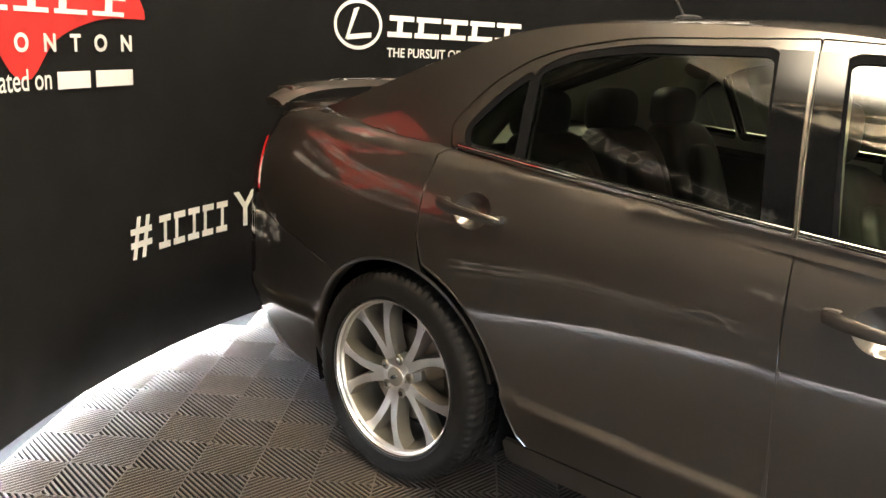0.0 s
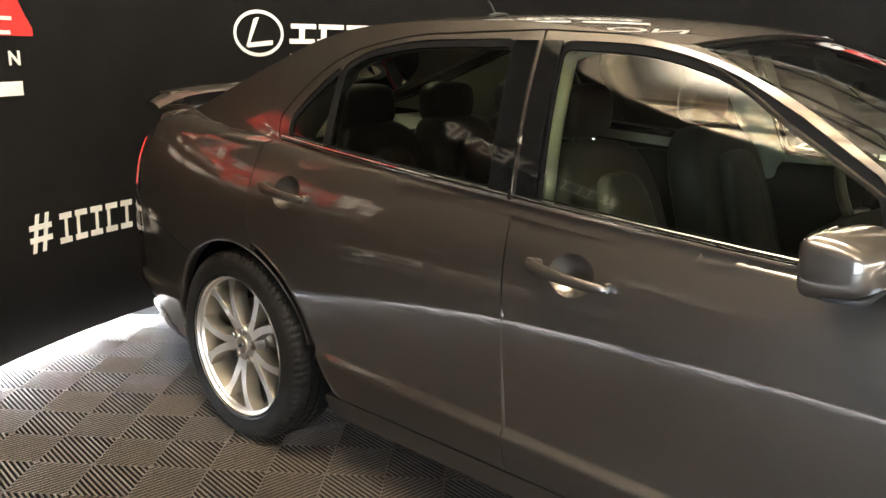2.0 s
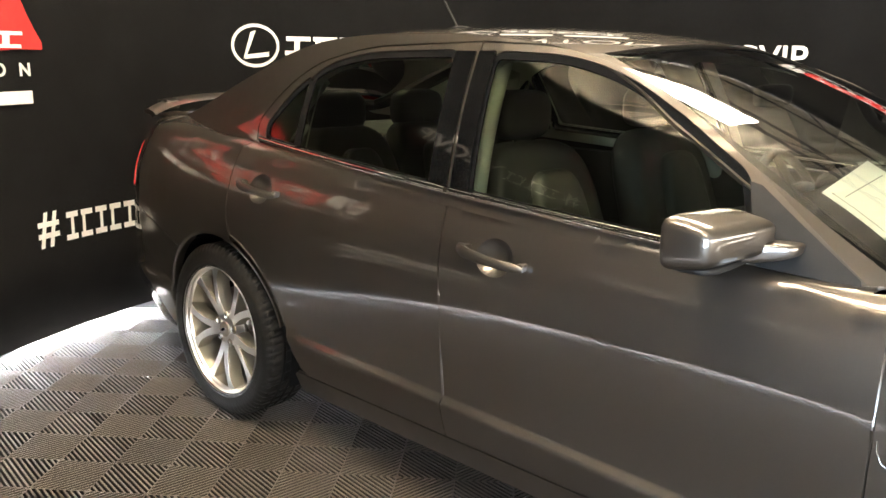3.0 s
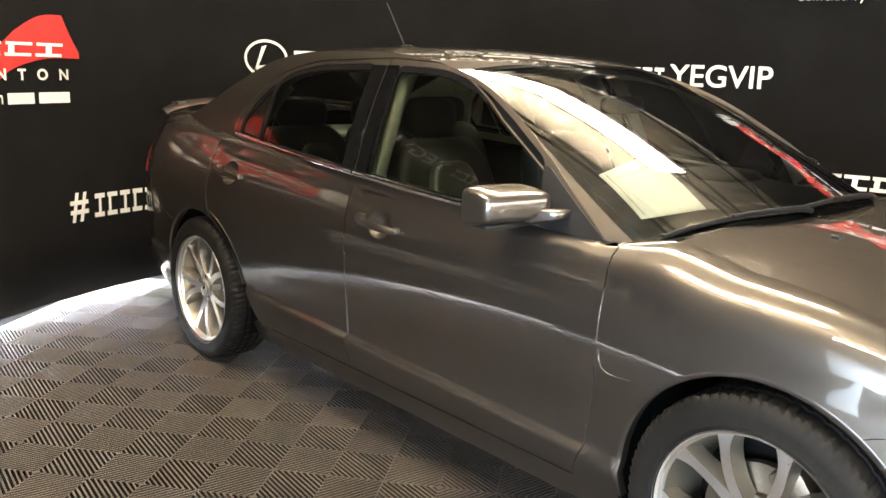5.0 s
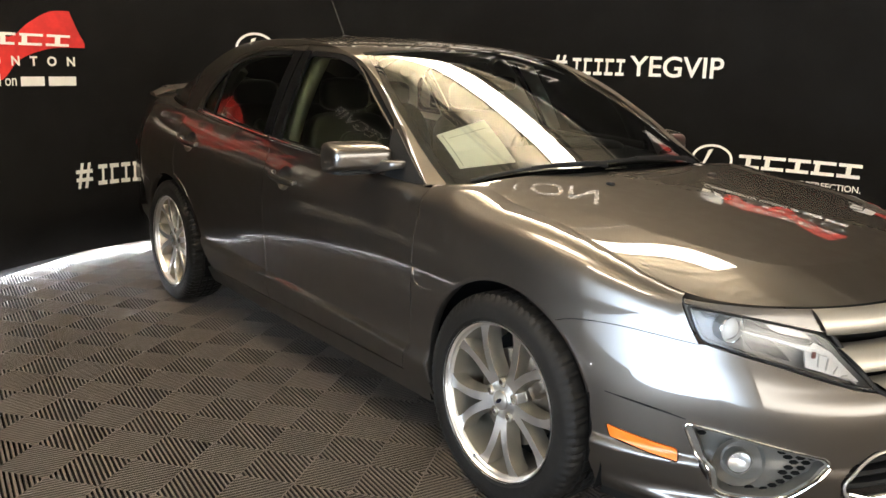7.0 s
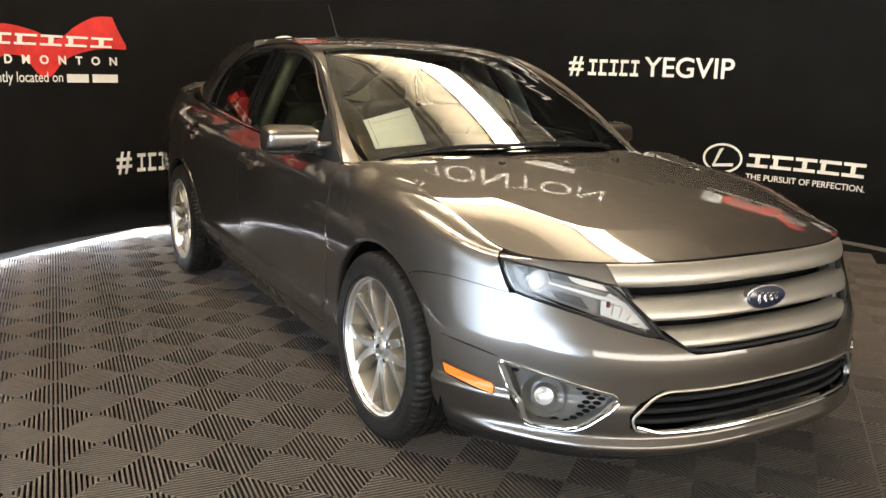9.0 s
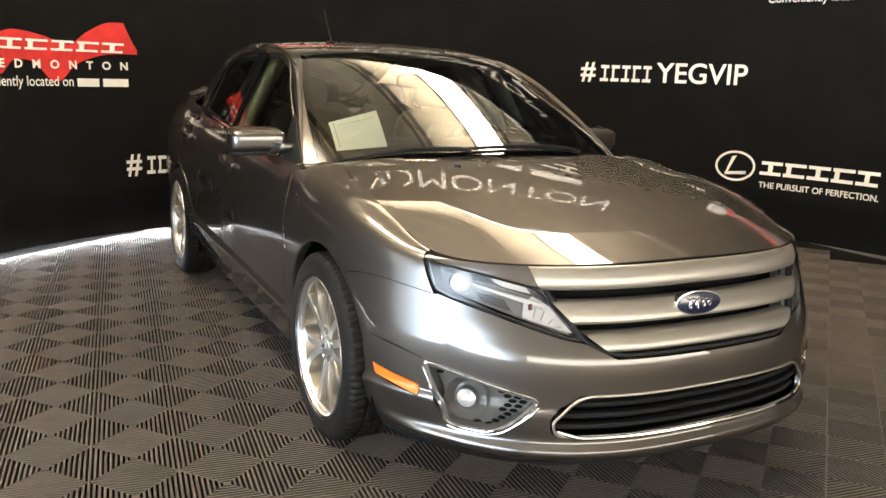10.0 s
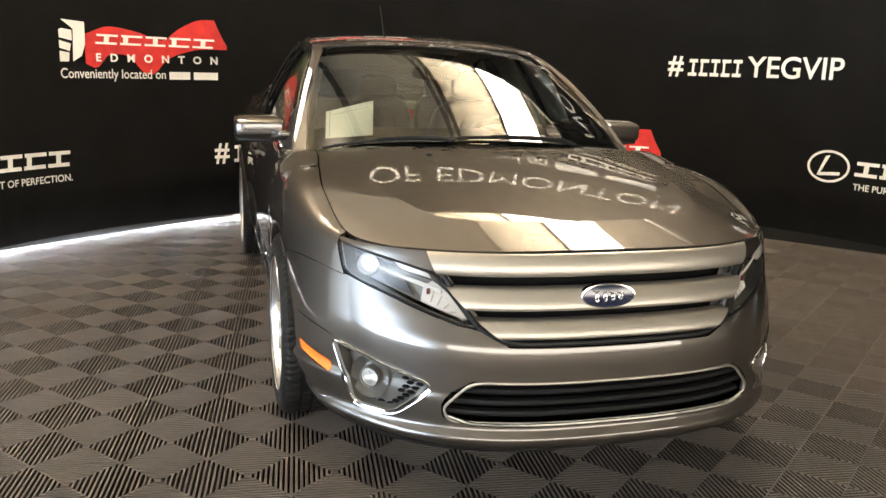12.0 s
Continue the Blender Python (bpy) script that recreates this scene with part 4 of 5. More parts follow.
for side in (-1, 1):
    sd = (side,)
    panel("body_frame", on_house, frame_o, PAINT, car, holes=[grown(DOOR_R, 0.003), grown(DOOR_F, 0.003)], sides=sd, step=0.032, flange=0.02, label="")
    fd, rd = doors[side]
    for door, o, wins, base_x in ((rd, DOOR_R, (WIN_R, WIN_Q), 0), (fd, DOOR_F, (WIN_F,), 1)):
        panel("window_frame", on_house, o, PAINT, door, holes=[grown(w, 0.016) for w in wins], sides=sd, step=0.03, flange=0.02, out=-0.002)
        for w in wins:
            panel("window_seal", on_house, grown(w, 0.0155), DARK, door, holes=[grown(w, -0.004)], sides=sd, step=0.03, flange=0.006, out=-0.006)
            panel("window", on_house, w, GLASS, door, sides=sd, step=0.05, flange=0.0, out=-0.009)
    for cx, a0, a1 in ((0.0, 14, 196), (WB, 22, 190)):
        bm = bmesh.new()
        rows = [[bm.verts.new(side_pt(s, z, side, o)) for s, z in side_arc(cx, ARCH_R + r, a0, a1, 48)]
                for r, o in ((0.006, 0.0012), (0.002, 0.0020), (-0.008, -0.002), (-0.010, -0.006), (-0.008, -0.03))]
        for u, v in zip(rows, rows[1:]):
            for k in range(48):
                bm.faces.new((u[k], u[k + 1], v[k + 1], v[k]))
        bmesh.ops.recalc_face_normals(bm, faces=bm.faces[:])
        part("arch_lip", bm, PAINT, car, "rolled lip of the wheel arch")
    # gloss black middle post
    post_cover(rd, side, (1.022, 1.094), (0.936, 1.012))
    post_cover(fd, side, (1.108, 1.172), (1.026, 1.088))
    panel("mirror_mount", on_house, TRI_F, BLACK, fd, sides=sd, flange=0.006, out=0.004)
    for door, x0, x1 in ((rd, 0.10, 1.098), (fd, 1.112, 1.965)):
        pts = [house_pt(x, belt_z(x) + 0.008, side, 0.010) for x in [x0 + (x1 - x0) * k / 20 for k in range(21)]]
        part("belt_trim", tube(pts, 0.0115, 10, flat=0.6), CHROME, door, "bright chrome belt moulding")
    # arch liners and the dark underside
    for x in (0.0, WB):
        bm = bmesh.new()
        rings = []
        for a in range(0, 25):
            ang = radians(-20 + 220 * a / 24)
            rings.append([bm.verts.new((x + 0.395 * math.cos(ang), side * y, HUB_Z + 0.395 * math.sin(ang))) for y in (0.40, 0.60, 0.825)])
        for a, b in zip(rings, rings[1:]):
            for k in range(2):
                bm.faces.new((a[k], a[k + 1], b[k + 1], b[k]))
        c = bm.verts.new((x, side * 0.40, HUB_Z))
        for a, b in zip(rings, rings[1:]):
            bm.faces.new((a[0], b[0], c))
        part("arch_liner", bm, DARK, car)
part("underbody", rbox(1.95, 1.50, 0.10, 0.02, Matrix.Translation((1.365, 0, 0.235))), DARK, car)
part("underbody", rbox(0.50, 1.10, 0.10, 0.02, Matrix.Translation((3.25, 0, 0.235))), DARK, car)
part("underbody", rbox(0.60, 1.20, 0.16, 0.02, Matrix.Translation((-0.70, 0, 0.30))), DARK, car)

# ---- the car: wheels ----
def tyre_mesh():
    seg = 240
    R, rw = TYRE_R, 0.243
    prof = [(rw, -0.098), (rw + 0.012, -0.1035), (0.258, -0.1045), (0.262, -0.1035), (0.285, -0.1055), (0.302, -0.1035), (0.318, -0.096), (R - 0.004, -0.086), (R, -0.074),
            (R, -0.044), (R - 0.008, -0.042), (R - 0.008, -0.034), (R, -0.032), (R, -0.006), (R - 0.008, -0.004), (R - 0.008, 0.004), (R, 0.006),
            (R, 0.032), (R - 0.008, 0.034), (R - 0.008, 0.042), (R, 0.044), (R, 0.070), (R - 0.003, 0.082), (0.322, 0.098), (0.308, 0.109), (0.27, 0.113), (rw, 0.098)]
    bm = bmesh.new()
    rings = []
    for k in range(seg):
        a = 2 * math.pi * k / seg
        ring_v = []
        for r, y in prof:
            cut = 0.0052 if (k % 3 == 0 and abs(y) > 0.045 and r > 0.312) else (0.004 if (k % 5 == 0 and r > R - 0.001) else 0.0)
            aa = a + 0.35 * y
            ring_v.append(bm.verts.new(((r - cut) * math.cos(aa), y, (r - cut) * math.sin(aa))))
        rings.append(ring_v)
    for k in range(seg):
        a, b = rings[k], rings[(k + 1) % seg]
        for j in range(len(prof) - 1):
            bm.faces.new((a[j], b[j], b[j + 1], a[j + 1]))
    bmesh.ops.recalc_face_normals(bm, faces=bm.faces[:])
    return bm


def spoke_mesh(lean):
    """One curved spoke of a pair: machined face up front, sloping flanks behind."""
    bm = bmesh.new()
    n = 12
    rings = []
    for i in range(n + 1):
        t = i / n
        r = 0.048 + (0.2265 - 0.048) * t
        a = radians(90 + lean * (8.0 + 10.3 * t ** 1.8))
        w = 0.0125 + 0.003 * (1 - t) ** 3 + 0.012 * max(0, t - 0.78) ** 1.3 * 6
        face = -0.078 + 0.013 * (1 - t) ** 1.5 - 0.003 * math.sin(math.pi * t)
        c = Vector((r * math.cos(a), 0, r * math.sin(a)))
        tan = Vector((-math.sin(a), 0, math.cos(a)))
        rings.append([bm.verts.new(c * 1.028 + tan * o + Vector((0, y, 0))) for o, y in ((-w - 0.0065, face + 0.050), (-w - 0.0015, face + 0.004), (-w, face), (w, face), (w + 0.0015, face + 0.004), (w + 0.0065, face + 0.050))])
    for a, b in zip(rings, rings[1:]):
        for k in range(5):
            bm.faces.new((a[k], a[k + 1], b[k + 1], b[k]))
    bm.faces.new(rings[-1])
    bmesh.ops.recalc_face_normals(bm, faces=bm.faces[:])
    return bm


def build_wheel(x, side, turn):
    w = new("wheel")
    w.parent = car
    part("tyre", tyre_mesh(), RUBBER, w, "black tyre with worn tread", sharp=24)
    rim = lathe([(0.2300, -0.070), (0.2320, -0.082), (0.2345, -0.085), (0.2400, -0.087), (0.2425, -0.095), (0.2465, -0.099), (0.2455, -0.104)], 72)
    part("rim_lip", rim, ALLOY, w, "machined alloy rim lip")
    barrel = lathe([(0.2305, -0.074), (0.224, -0.045), (0.210, -0.01), (0.203, 0.06), (0.222, 0.09)], 48)
    part("rim_barrel", barrel, POCKET, w)
    me = [spoke_mesh(-1), spoke_mesh(1)]
    data = []
    for bm in me:
        m = bpy.data.meshes.new("spoke")
        bm.to_mesh(m)
        bm.free()
        m.materials.append(ALLOY)
        m.materials.append(POCKET)
        for p in m.polygons:
            p.material_index = 0 if abs(p.normal.y) > 0.7 else 1
        m.shade_smooth()
        m.set_sharp_from_angle(angle=radians(40))
        data.append(m)
    for k in range(5):
        for m in data:
            ob = new("spoke", m)
            ob.parent = w
            ob.matrix_basis = pose(0, 0, 0, 0, 72 * k, 0)
    hub = lathe([(0.0, -0.070), (0.033, -0.070), (0.036, -0.0675), (0.058, -0.0665), (0.066, -0.061), (0.072, -0.02)], 40)
    part("hub", hub, ALLOY, w)
    part("cap", lathe([(0.0, -0.0805), (0.024, -0.080), (0.030, -0.076), (0.031, -0.066)], 32), SATIN, w)
    oval = lathe([(0.0, -0.0835), (0.014, -0.0825), (0.0165, -0.079)], 24)
    bmesh.ops.scale(oval, vec=(1.0, 1.0, 0.42), verts=oval.verts)
    part("badge", oval, BLUE, w, "small dark oval badge")
    for k in range(5):
        m = pose(0, 0, 0, 0, 72 * k + 36, 0) @ Matrix.Translation((0.0, 0.0, 0.055))
        part("lug_recess", lathe([(0.0165, -0.0672), (0.0155, -0.0682), (0.014, -0.0675), (0.0, -0.0675)], 20, m), POCKET, w)
        nut = bmesh.new()
        bmesh.ops.create_cone(nut, cap_ends=True, segments=6, radius1=0.010, radius2=0.009, depth=0.018, matrix=m @ pose(0, -0.064, 0, 90))
        part("lug_nut", nut, CHROME, w, smooth=False)
    part("brake_disc", lathe([(0.07, -0.015), (0.150, -0.015), (0.150, 0.010), (0.07, 0.010)], 48), STEEL, w, "rust-tinged brake disc")
    part("brake_disc_hat", lathe([(0.0, -0.03), (0.075, -0.03), (0.078, -0.015)], 32), STEEL, w)
    part("caliper", rbox(0.09, 0.06, 0.15, 0.02, Matrix.Translation((0.125, -0.005, 0.03))), STEEL, w)
    part("back_plate", lathe([(0.0, 0.05), (0.20, 0.05)], 32), DARK, w)
    part("valve", tube([(0.196 * math.cos(2.6), -0.05, 0.196 * math.sin(2.6)), (0.178 * math.cos(2.6), -0.062, 0.178 * math.sin(2.6))], 0.004, 6), BLACK, w)
    w.matrix_basis = pose(x, side * (TRACK - 0.010), HUB_Z - 0.002, 0, 0, 0 if side < 0 else 180) @ pose(0, 0, 0, 0, turn, 0)
    return w


for x, side, turn in ((0.0, -1, -27), (0.0, 1, 40), (WB, -1, -38), (WB, 1, 5)):
    build_wheel(x, side, turn)

# ---- the car: nose ----
def on_nose_in(depth):
    return lambda a, b, side: nose_pt(a, b, -depth)


def ringed(poly, rad, mat, parent, name, label="", out=0.004, flat=1.0):
    pts = [nose_pt(y, z, out) for y, z in spaced(poly, 0.02)]
    return part(name, tube(pts, rad, 8, closed=True, flat=flat, up=(1, 0, 0)), mat, parent, label)


grille = new("grille")
grille.parent = car
panel("grille_frame", on_nose_in(0.075), grown(GRIL, 0.02), DARK, grille, step=0.04, flange=0)


def grille_bar(z0, z1, w0, w1, lip):
    """A broad convex bar; w0 and w1 are its half widths at the foot and the head."""
    verts, faces = [], []
    n, m = 48, 8
    for i in range(n + 1):
        f = 2 * i / n - 1
        for j in range(m + 1):
            t = j / m
            z = z0 + (z1 - z0) * t
            y = f * (w0 + (w1 - w0) * t)
            bulge = 0.016 * math.sin(math.pi * (0.06 + 0.88 * t)) ** 0.4
            p = nose_pt(y if abs(y) > 1e-5 else 1e-5, z, lip + bulge - 0.012)
            verts.append(p)
    for i in range(n):
        for j in range(m):
            a = i * (m + 1) + j
            faces.append((a, a + m + 1, a + m + 2, a + 1))
    k = len(verts)
    for i in range(n + 1):
        for j in (0, m):
            p = verts[i * (m + 1) + j]
            verts.append(p - Vector((0.045, 0, 0)))
    for i in range(n):
        a, b = i * (m + 1), (i + 1) * (m + 1)
        faces.append((a, k + 2 * i, k + 2 * i + 2, b))
        faces.append((a + m, b + m, k + 2 * i + 3, k + 2 * i + 1))
    return mesh_ob("grille_bar", verts, faces, SATIN, grille, "broad satin silver grille bar")


grille_bar(0.693, 0.754, 0.478, 0.500, 0.008)
grille_bar(0.604, 0.661, 0.405, 0.452, 0.012)
grille_bar(0.530, 0.577, 0.322, 0.382, 0.008)
ringed(grown(GRIL, -0.004), 0.008, BLACK, grille, "surround", out=-0.006)
# Black tube that paints the dark gap between hood edge and grille.
pts = [Vector((p[0] - 0.004, p[1] * e, p[2] - 0.013)) for e, src in ((-1, _hood[62:]), (1, _hood[62:-1][::-1])) for p in src]
part("hood_seal", tube(pts, 0.0085, 8), DARK, grille, "dark tube drawn as the shaded gap under the hood's edge")
# oval badge
mb = pose(3.634, 0, 0.642, 0, 0, 90) @ pose(0, 0, 0, -8, 0, 0)


def oval_bm(rx, rz, y0, y1, bulge):
    bm = lathe([(0.0, y0 - bulge), (0.5, y0 - 0.75 * bulge), (0.9, y0 - 0.15 * bulge), (1.0, y0), (1.02, y1)], 48)
    bmesh.ops.scale(bm, vec=(rx, 1, rz), verts=bm.verts)
    return bm


for nm, rx, rz, y0, y1, bg, mt in (("rim", 0.084, 0.036, -0.004, 0.02, 0.004, CHROME), ("field", 0.0790, 0.0322, -0.0085, 0.0, 0.004, BLUE)):
    bm = oval_bm(rx, rz, y0, y1, bg)
    bm.transform(mb)
    part("badge_" + nm, bm, mt, grille, "chrome oval rim" if nm == "rim" else "dark blue oval field")
sq = []
for k in range(60):
    t = k / 59
    sq.append(mb @ Vector((-0.050 + 0.098 * t + 0.010 * math.sin(t * 25), -0.0135 + 0.004 * (2 * t - 1) ** 2, (0.017 - 0.008 * t) * math.cos(t * 25))))
part("badge_scroll", tube(sq, 0.0022, 6), CHROME, grille, "pale looping scroll on the badge")

# lower grille
lower = new("lower_grille")
lower.parent = car
panel("backing", on_nose_in(0.09), grown(LOWG, 0.01), DARK, lower, step=0.05, flange=0)
for z in (0.305, 0.338, 0.371):
    pts = [nose_pt(y, z, -0.035) for y in np.linspace(-0.47, 0.47, 41) if abs(y) > 1e-4]
    part("slat", tube(pts, 0.010, 8, flat=2.0), BLACK, lower)
ringed(LOWG, 0.0045, SATIN, lower, "chrome_surround", "thin chrome surround", out=0.001)
pts = [nose_pt(y, 0.281 + 0.02 * max(0, abs(y) - 0.40) / 0.06, 0.004) for y in np.linspace(-0.46, 0.46, 41) if abs(y) > 1e-4]
part("chrome_lip", tube(pts, 0.0065, 8), CHROME, lower, "bright chrome lower lip")

for side in (-1, 1):
    # fog lamp in its bezel
    fog = new("fog_lamp")
    fog.parent = car
    poly = [(side * y, z) for y, z in FOG]
    panel("bezel", on_nose_in(0.035), grown(poly, 0.012), TRIMGREY, fog, step=0.02, flange=0)
    panel("bezel_wall", lambda a, b, sd_: nose_pt(a, b, -0.0), grown(poly, 0.001), TRIMGREY, fog, holes=[grown(poly, -0.010)], step=0.015, flange=0.035, label="silver bezel edge")
    ringed(grown(poly, -0.002), 0.004, CHROME, fog, "chrome_edge", "thin chrome edge", out=0.002)
    low = [p for p in spaced(grown([(abs(a), b) for a, b in poly], 0.007), 0.012) if p[1] < 0.372 and p[0] < 0.70]
    k = max(range(len(low)), key=lambda i: math.dist(low[i - 1], low[i]))
    part("chrome_edge", tube([nose_pt(side * y, z, 0.001) for y, z in low[k:] + low[:k]], 0.0036, 8), CHROME, fog, "outer chrome edge")
    c = nose_pt(side * 0.665, 0.362, -0.02)
    nrm = (nose_pt(side * 0.665, 0.362, 0.05) - c)
    m = Matrix.Translation(c) @ Vector((0.75, side * 0.66, 0)).to_track_quat("-Y", "Z").to_matrix().to_4x4()
    part("lamp_cup", lathe([(0.066, -0.004), (0.056, 0.010), (0.040, 0.022), (0.033, 0.02), (0.031, -0.008)], 36, m), TRIMGREY, fog)
    part("lamp_ring", lathe([(0.0335, -0.006), (0.032, -0.011), (0.029, -0.011), (0.028, -0.004)], 36, m), TRIMGREY, fog)
    part("reflector", lathe([(0.029, -0.006), (0.019, 0.008), (0.0, 0.014)], 32, m), ALLOY, fog)
    part("lens", lathe([(0.0, -0.013), (0.017, -0.0115), (0.029, -0.007)], 32, m), CLEAR, fog)
    # honeycomb cells in the inner half: black discs stand for the shade inside
    for r in range(15):
        for q in range(11):
            y, z = 0.520 + 0.0245 * q + 0.01225 * (r % 2), 0.290 + 0.0130 * r
            if inside((y, z), grown([(abs(a), b) for a, b in poly], -0.012)) and math.hypot(y - 0.665, z - 0.362) > 0.072:
                p = nose_pt(side * y, z, -0.030)
                mm = Matrix.Translation(p) @ Vector((0.8, side * 0.6, 0)).to_track_quat("-Y", "Z").to_matrix().to_4x4()
                bm = lathe([(0.0, -0.002), (0.0122, -0.002), (0.0128, 0.002)], 6)
                bmesh.ops.scale(bm, vec=(1.0, 1.0, 0.46), verts=bm.verts)
                bm.transform(mm)
                part("honeycomb_cell", bm, DARK, fog, smooth=False)
    # The crease's shadow is drawn as a dark tube sunk into the skin.
    groove = [side_pt(s_at_x(x, z), z, side, -0.0004) for x, z in ((3.12, 0.492), (3.18, 0.487), (3.228, 0.481), (3.28, 0.472), (3.318, 0.463))]
    part("bumper_groove", tube(groove, lambda t: 0.0014 + 0.0016 * math.sin(math.pi * t), 6), DARK, car, "thin dark tube drawn as the shade in a bumper crease")
    hook = [side_pt(x, z, side, 0.0006) for x, z in ((2.277, 0.655), (2.280, 0.630), (2.290, 0.610), (2.310, 0.600), (2.345, 0.598), (2.385, 0.602))]
    part("fender_crease", tube(hook, lambda t: 0.0034 * (1 - 0.6 * t), 8), PAINT, car, "raised crease behind the front arch")
    # side marker
    panel("side_marker", on_side, grown(MARK_S, -0.003), AMBER, car, sides=(side,), step=0.02, flange=0.01, label="orange side marker lens", out=0.001)
    # headlamp
    hl = new("headlamp")
    hl.parent = car
    poly = [(side * y, z) for y, z in HEAD]
    panel("housing", lambda a, b, sd_: nose_pt(a, b, -0.060), grown(poly, 0.006), SMOKE, hl, step=0.02, flange=0)
    panel("housing_wall", lambda a, b, sd_: nose_pt(a, b, -0.003), grown(poly, -0.001), SMOKE, hl, holes=[grown(poly, -0.005)], step=0.015, flange=0.05)
    ringed(grown(poly, -0.001), 0.0036, BLACK, hl, "lens_seal", "black seal round the lens", out=-0.001)
    panel("lens", on_nose, grown(poly, -0.002), CLEAR, hl, step=0.02, flange=0, out=0.003)
    brow = fillet([(side * y, z) for y, z in ((0.725, 0.7455), (0.60, 0.7270), (0.482, 0.6985), (0.473, 0.712), (0.476, 0.755), (0.60, 0.7545), (0.722, 0.758))], 0.004)
    panel("lamp_brow", on_nose, brow, PAINT, car, step=0.015, flange=0.012, out=0.001)
    insets = (("black_mask", -0.034, BEZEL, ((0.712, 0.736), (0.60, 0.719), (0.49, 0.690), (0.462, 0.655), (0.50, 0.663), (0.60, 0.692), (0.70, 0.712)), "dark band along the lamp's upper edge"),
              ("reflector", -0.027, LENSGREY, ((0.600, 0.716), (0.515, 0.691), (0.505, 0.674), (0.570, 0.688), (0.590, 0.698)), "pale upper reflector pocket"),
              ("lower_reflector", -0.040, BEZEL, ((0.640, 0.664), (0.575, 0.650), (0.560, 0.618), (0.630, 0.640)), "smoky lower reflector"),
              ("turn_section", -0.024, FROST, ((0.500, 0.668), (0.448, 0.632), (0.400, 0.570), (0.44, 0.578), (0.535, 0.610), (0.525, 0.650)), "pale ribbed turn signal section"))
    for nm, deep, mt, pts, text in insets:
        panel(nm, lambda a, b, sd_, deep=deep: nose_pt(a, b, deep), [(side * y, z) for y, z in pts], mt, hl, step=0.015, flange=0.008, label=text)
    ori = Vector((0.93, side * 0.36, 0)).to_track_quat("-Y", "Z").to_matrix().to_4x4()
    m = Matrix.Translation(nose_pt(side * 0.664, 0.694, -0.024)) @ ori
    part("projector_ring", lathe([(0.036, 0.02), (0.036, -0.012), (0.0335, -0.015), (0.030, -0.010), (0.029, 0.0)], 36, m), CHROME, hl, "chrome projector ring")
    part("projector", lathe([(0.0, -0.014), (0.013, -0.012), (0.023, -0.006), (0.029, 0.004)], 32, m), FROST, hl, "pale round projector lens")
    m = Matrix.Translation(nose_pt(side * 0.510, 0.640, -0.018)) @ ori
    part("turn_bulb", rbox(0.011, 0.008, 0.018, 0.003, m), BROWN, hl, "small brown-red bulb holder")
    for k in range(5):
        rib = [nose_pt(side * (0.492 - 0.017 * k), 0.650 - 0.020 * k, -0.021), nose_pt(side * (0.508 - 0.017 * k), 0.611 - 0.0075 * k, -0.021)]
        part("turn_rib", tube(rib, 0.0022, 6), LENSGREY, hl)
    # A pale tube paints the streak of light mirrored across the lamp.
    blade = [nose_pt(side * (0.640 - 0.165 * k / 10), 0.690 - 0.048 * k / 10, -0.020) for k in range(11)]
    part("reflector_blade", tube(blade, lambda t: 0.003 + 0.006 * t, 8, flat=0.6), FROST, hl, "pale tube drawn as a streak of reflected light")
    # tail lamp
    tl = [(s, z) for s, z in lamp_t]
    panel("tail_lamp", on_side, fillet(grown(tl, -0.003), 0.015), REDLENS, car, sides=(side,), step=0.025, flange=0.02, label="red tail lamp lens", out=0.004)

# ---- the car: mirrors, spoiler, wipers, aerial ----
def superbox(cx, cy, cz, rx, ry, rz, power, shape=None, nu=32, nv=18):
    """A rounded block; shape(p) may bend its points."""
    def sp(v, e):
        return math.copysign(abs(v) ** e, v)
    verts, faces = [], []
    for i in range(nv + 1):
        la = -math.pi / 2 + math.pi * i / nv
        for j in range(nu):
            lo = 2 * math.pi * j / nu
            p = Vector((rx * sp(math.cos(la), power) * sp(math.cos(lo), power), ry * sp(math.cos(la), power) * sp(math.sin(lo), power), rz * sp(math.sin(la), power)))
            if shape:
                p = shape(p)
            verts.append(p + Vector((cx, cy, cz)))
    for i in range(nv):
        for j in range(nu):
            faces.append((i * nu + j, i * nu + (j + 1) % nu, (i + 1) * nu + (j + 1) % nu, (i + 1) * nu + j))
    bm = bmesh.new()
    vs = [bm.verts.new(v) for v in verts]
    for f in faces:
        bm.faces.new([vs[k] for k in f])
    bmesh.ops.remove_doubles(bm, verts=bm.verts[:], dist=1e-5)
    bmesh.ops.recalc_face_normals(bm, faces=bm.faces[:])
    return bm


for side in (-1, 1):
    fd = doors[side][0]

    def bent(p):
        t = (p.x + 0.055) / 0.11
        k = 1 - 0.35 * max(0, t) ** 2
        inner = (0.5 - side * p.y / 0.22)
        return Vector((p.x + 0.05 * max(0, inner) - 0.012, p.y, p.z * k * (1 - 0.12 * max(0, inner)) + 0.008 * inner))
    part("mirror_housing", superbox(1.925, side * 0.873, 0.985, 0.064, 0.108, 0.060, 0.36, bent), PAINT, fd, "body-coloured mirror housing")
    part("mirror_base", superbox(1.925, side * 0.875, 0.938, 0.050, 0.095, 0.010, 0.5), BLACK, fd)
    part("mirror_glass", rbox(0.004, 0.175, 0.085, 0.001, pose(1.862, side * 0.872, 0.990)), CHROME, fd, "silvered mirror glass")
    part("mirror_arm", superbox(1.995, side * 0.792, 0.962, 0.075, 0.036, 0.024, 0.4, lambda p: Vector((p.x, p.y - side * 0.35 * p.x, p.z * (1 - 5.0 * max(0, p.x)) + 0.12 * max(0, p.x)))), PAINT, fd)

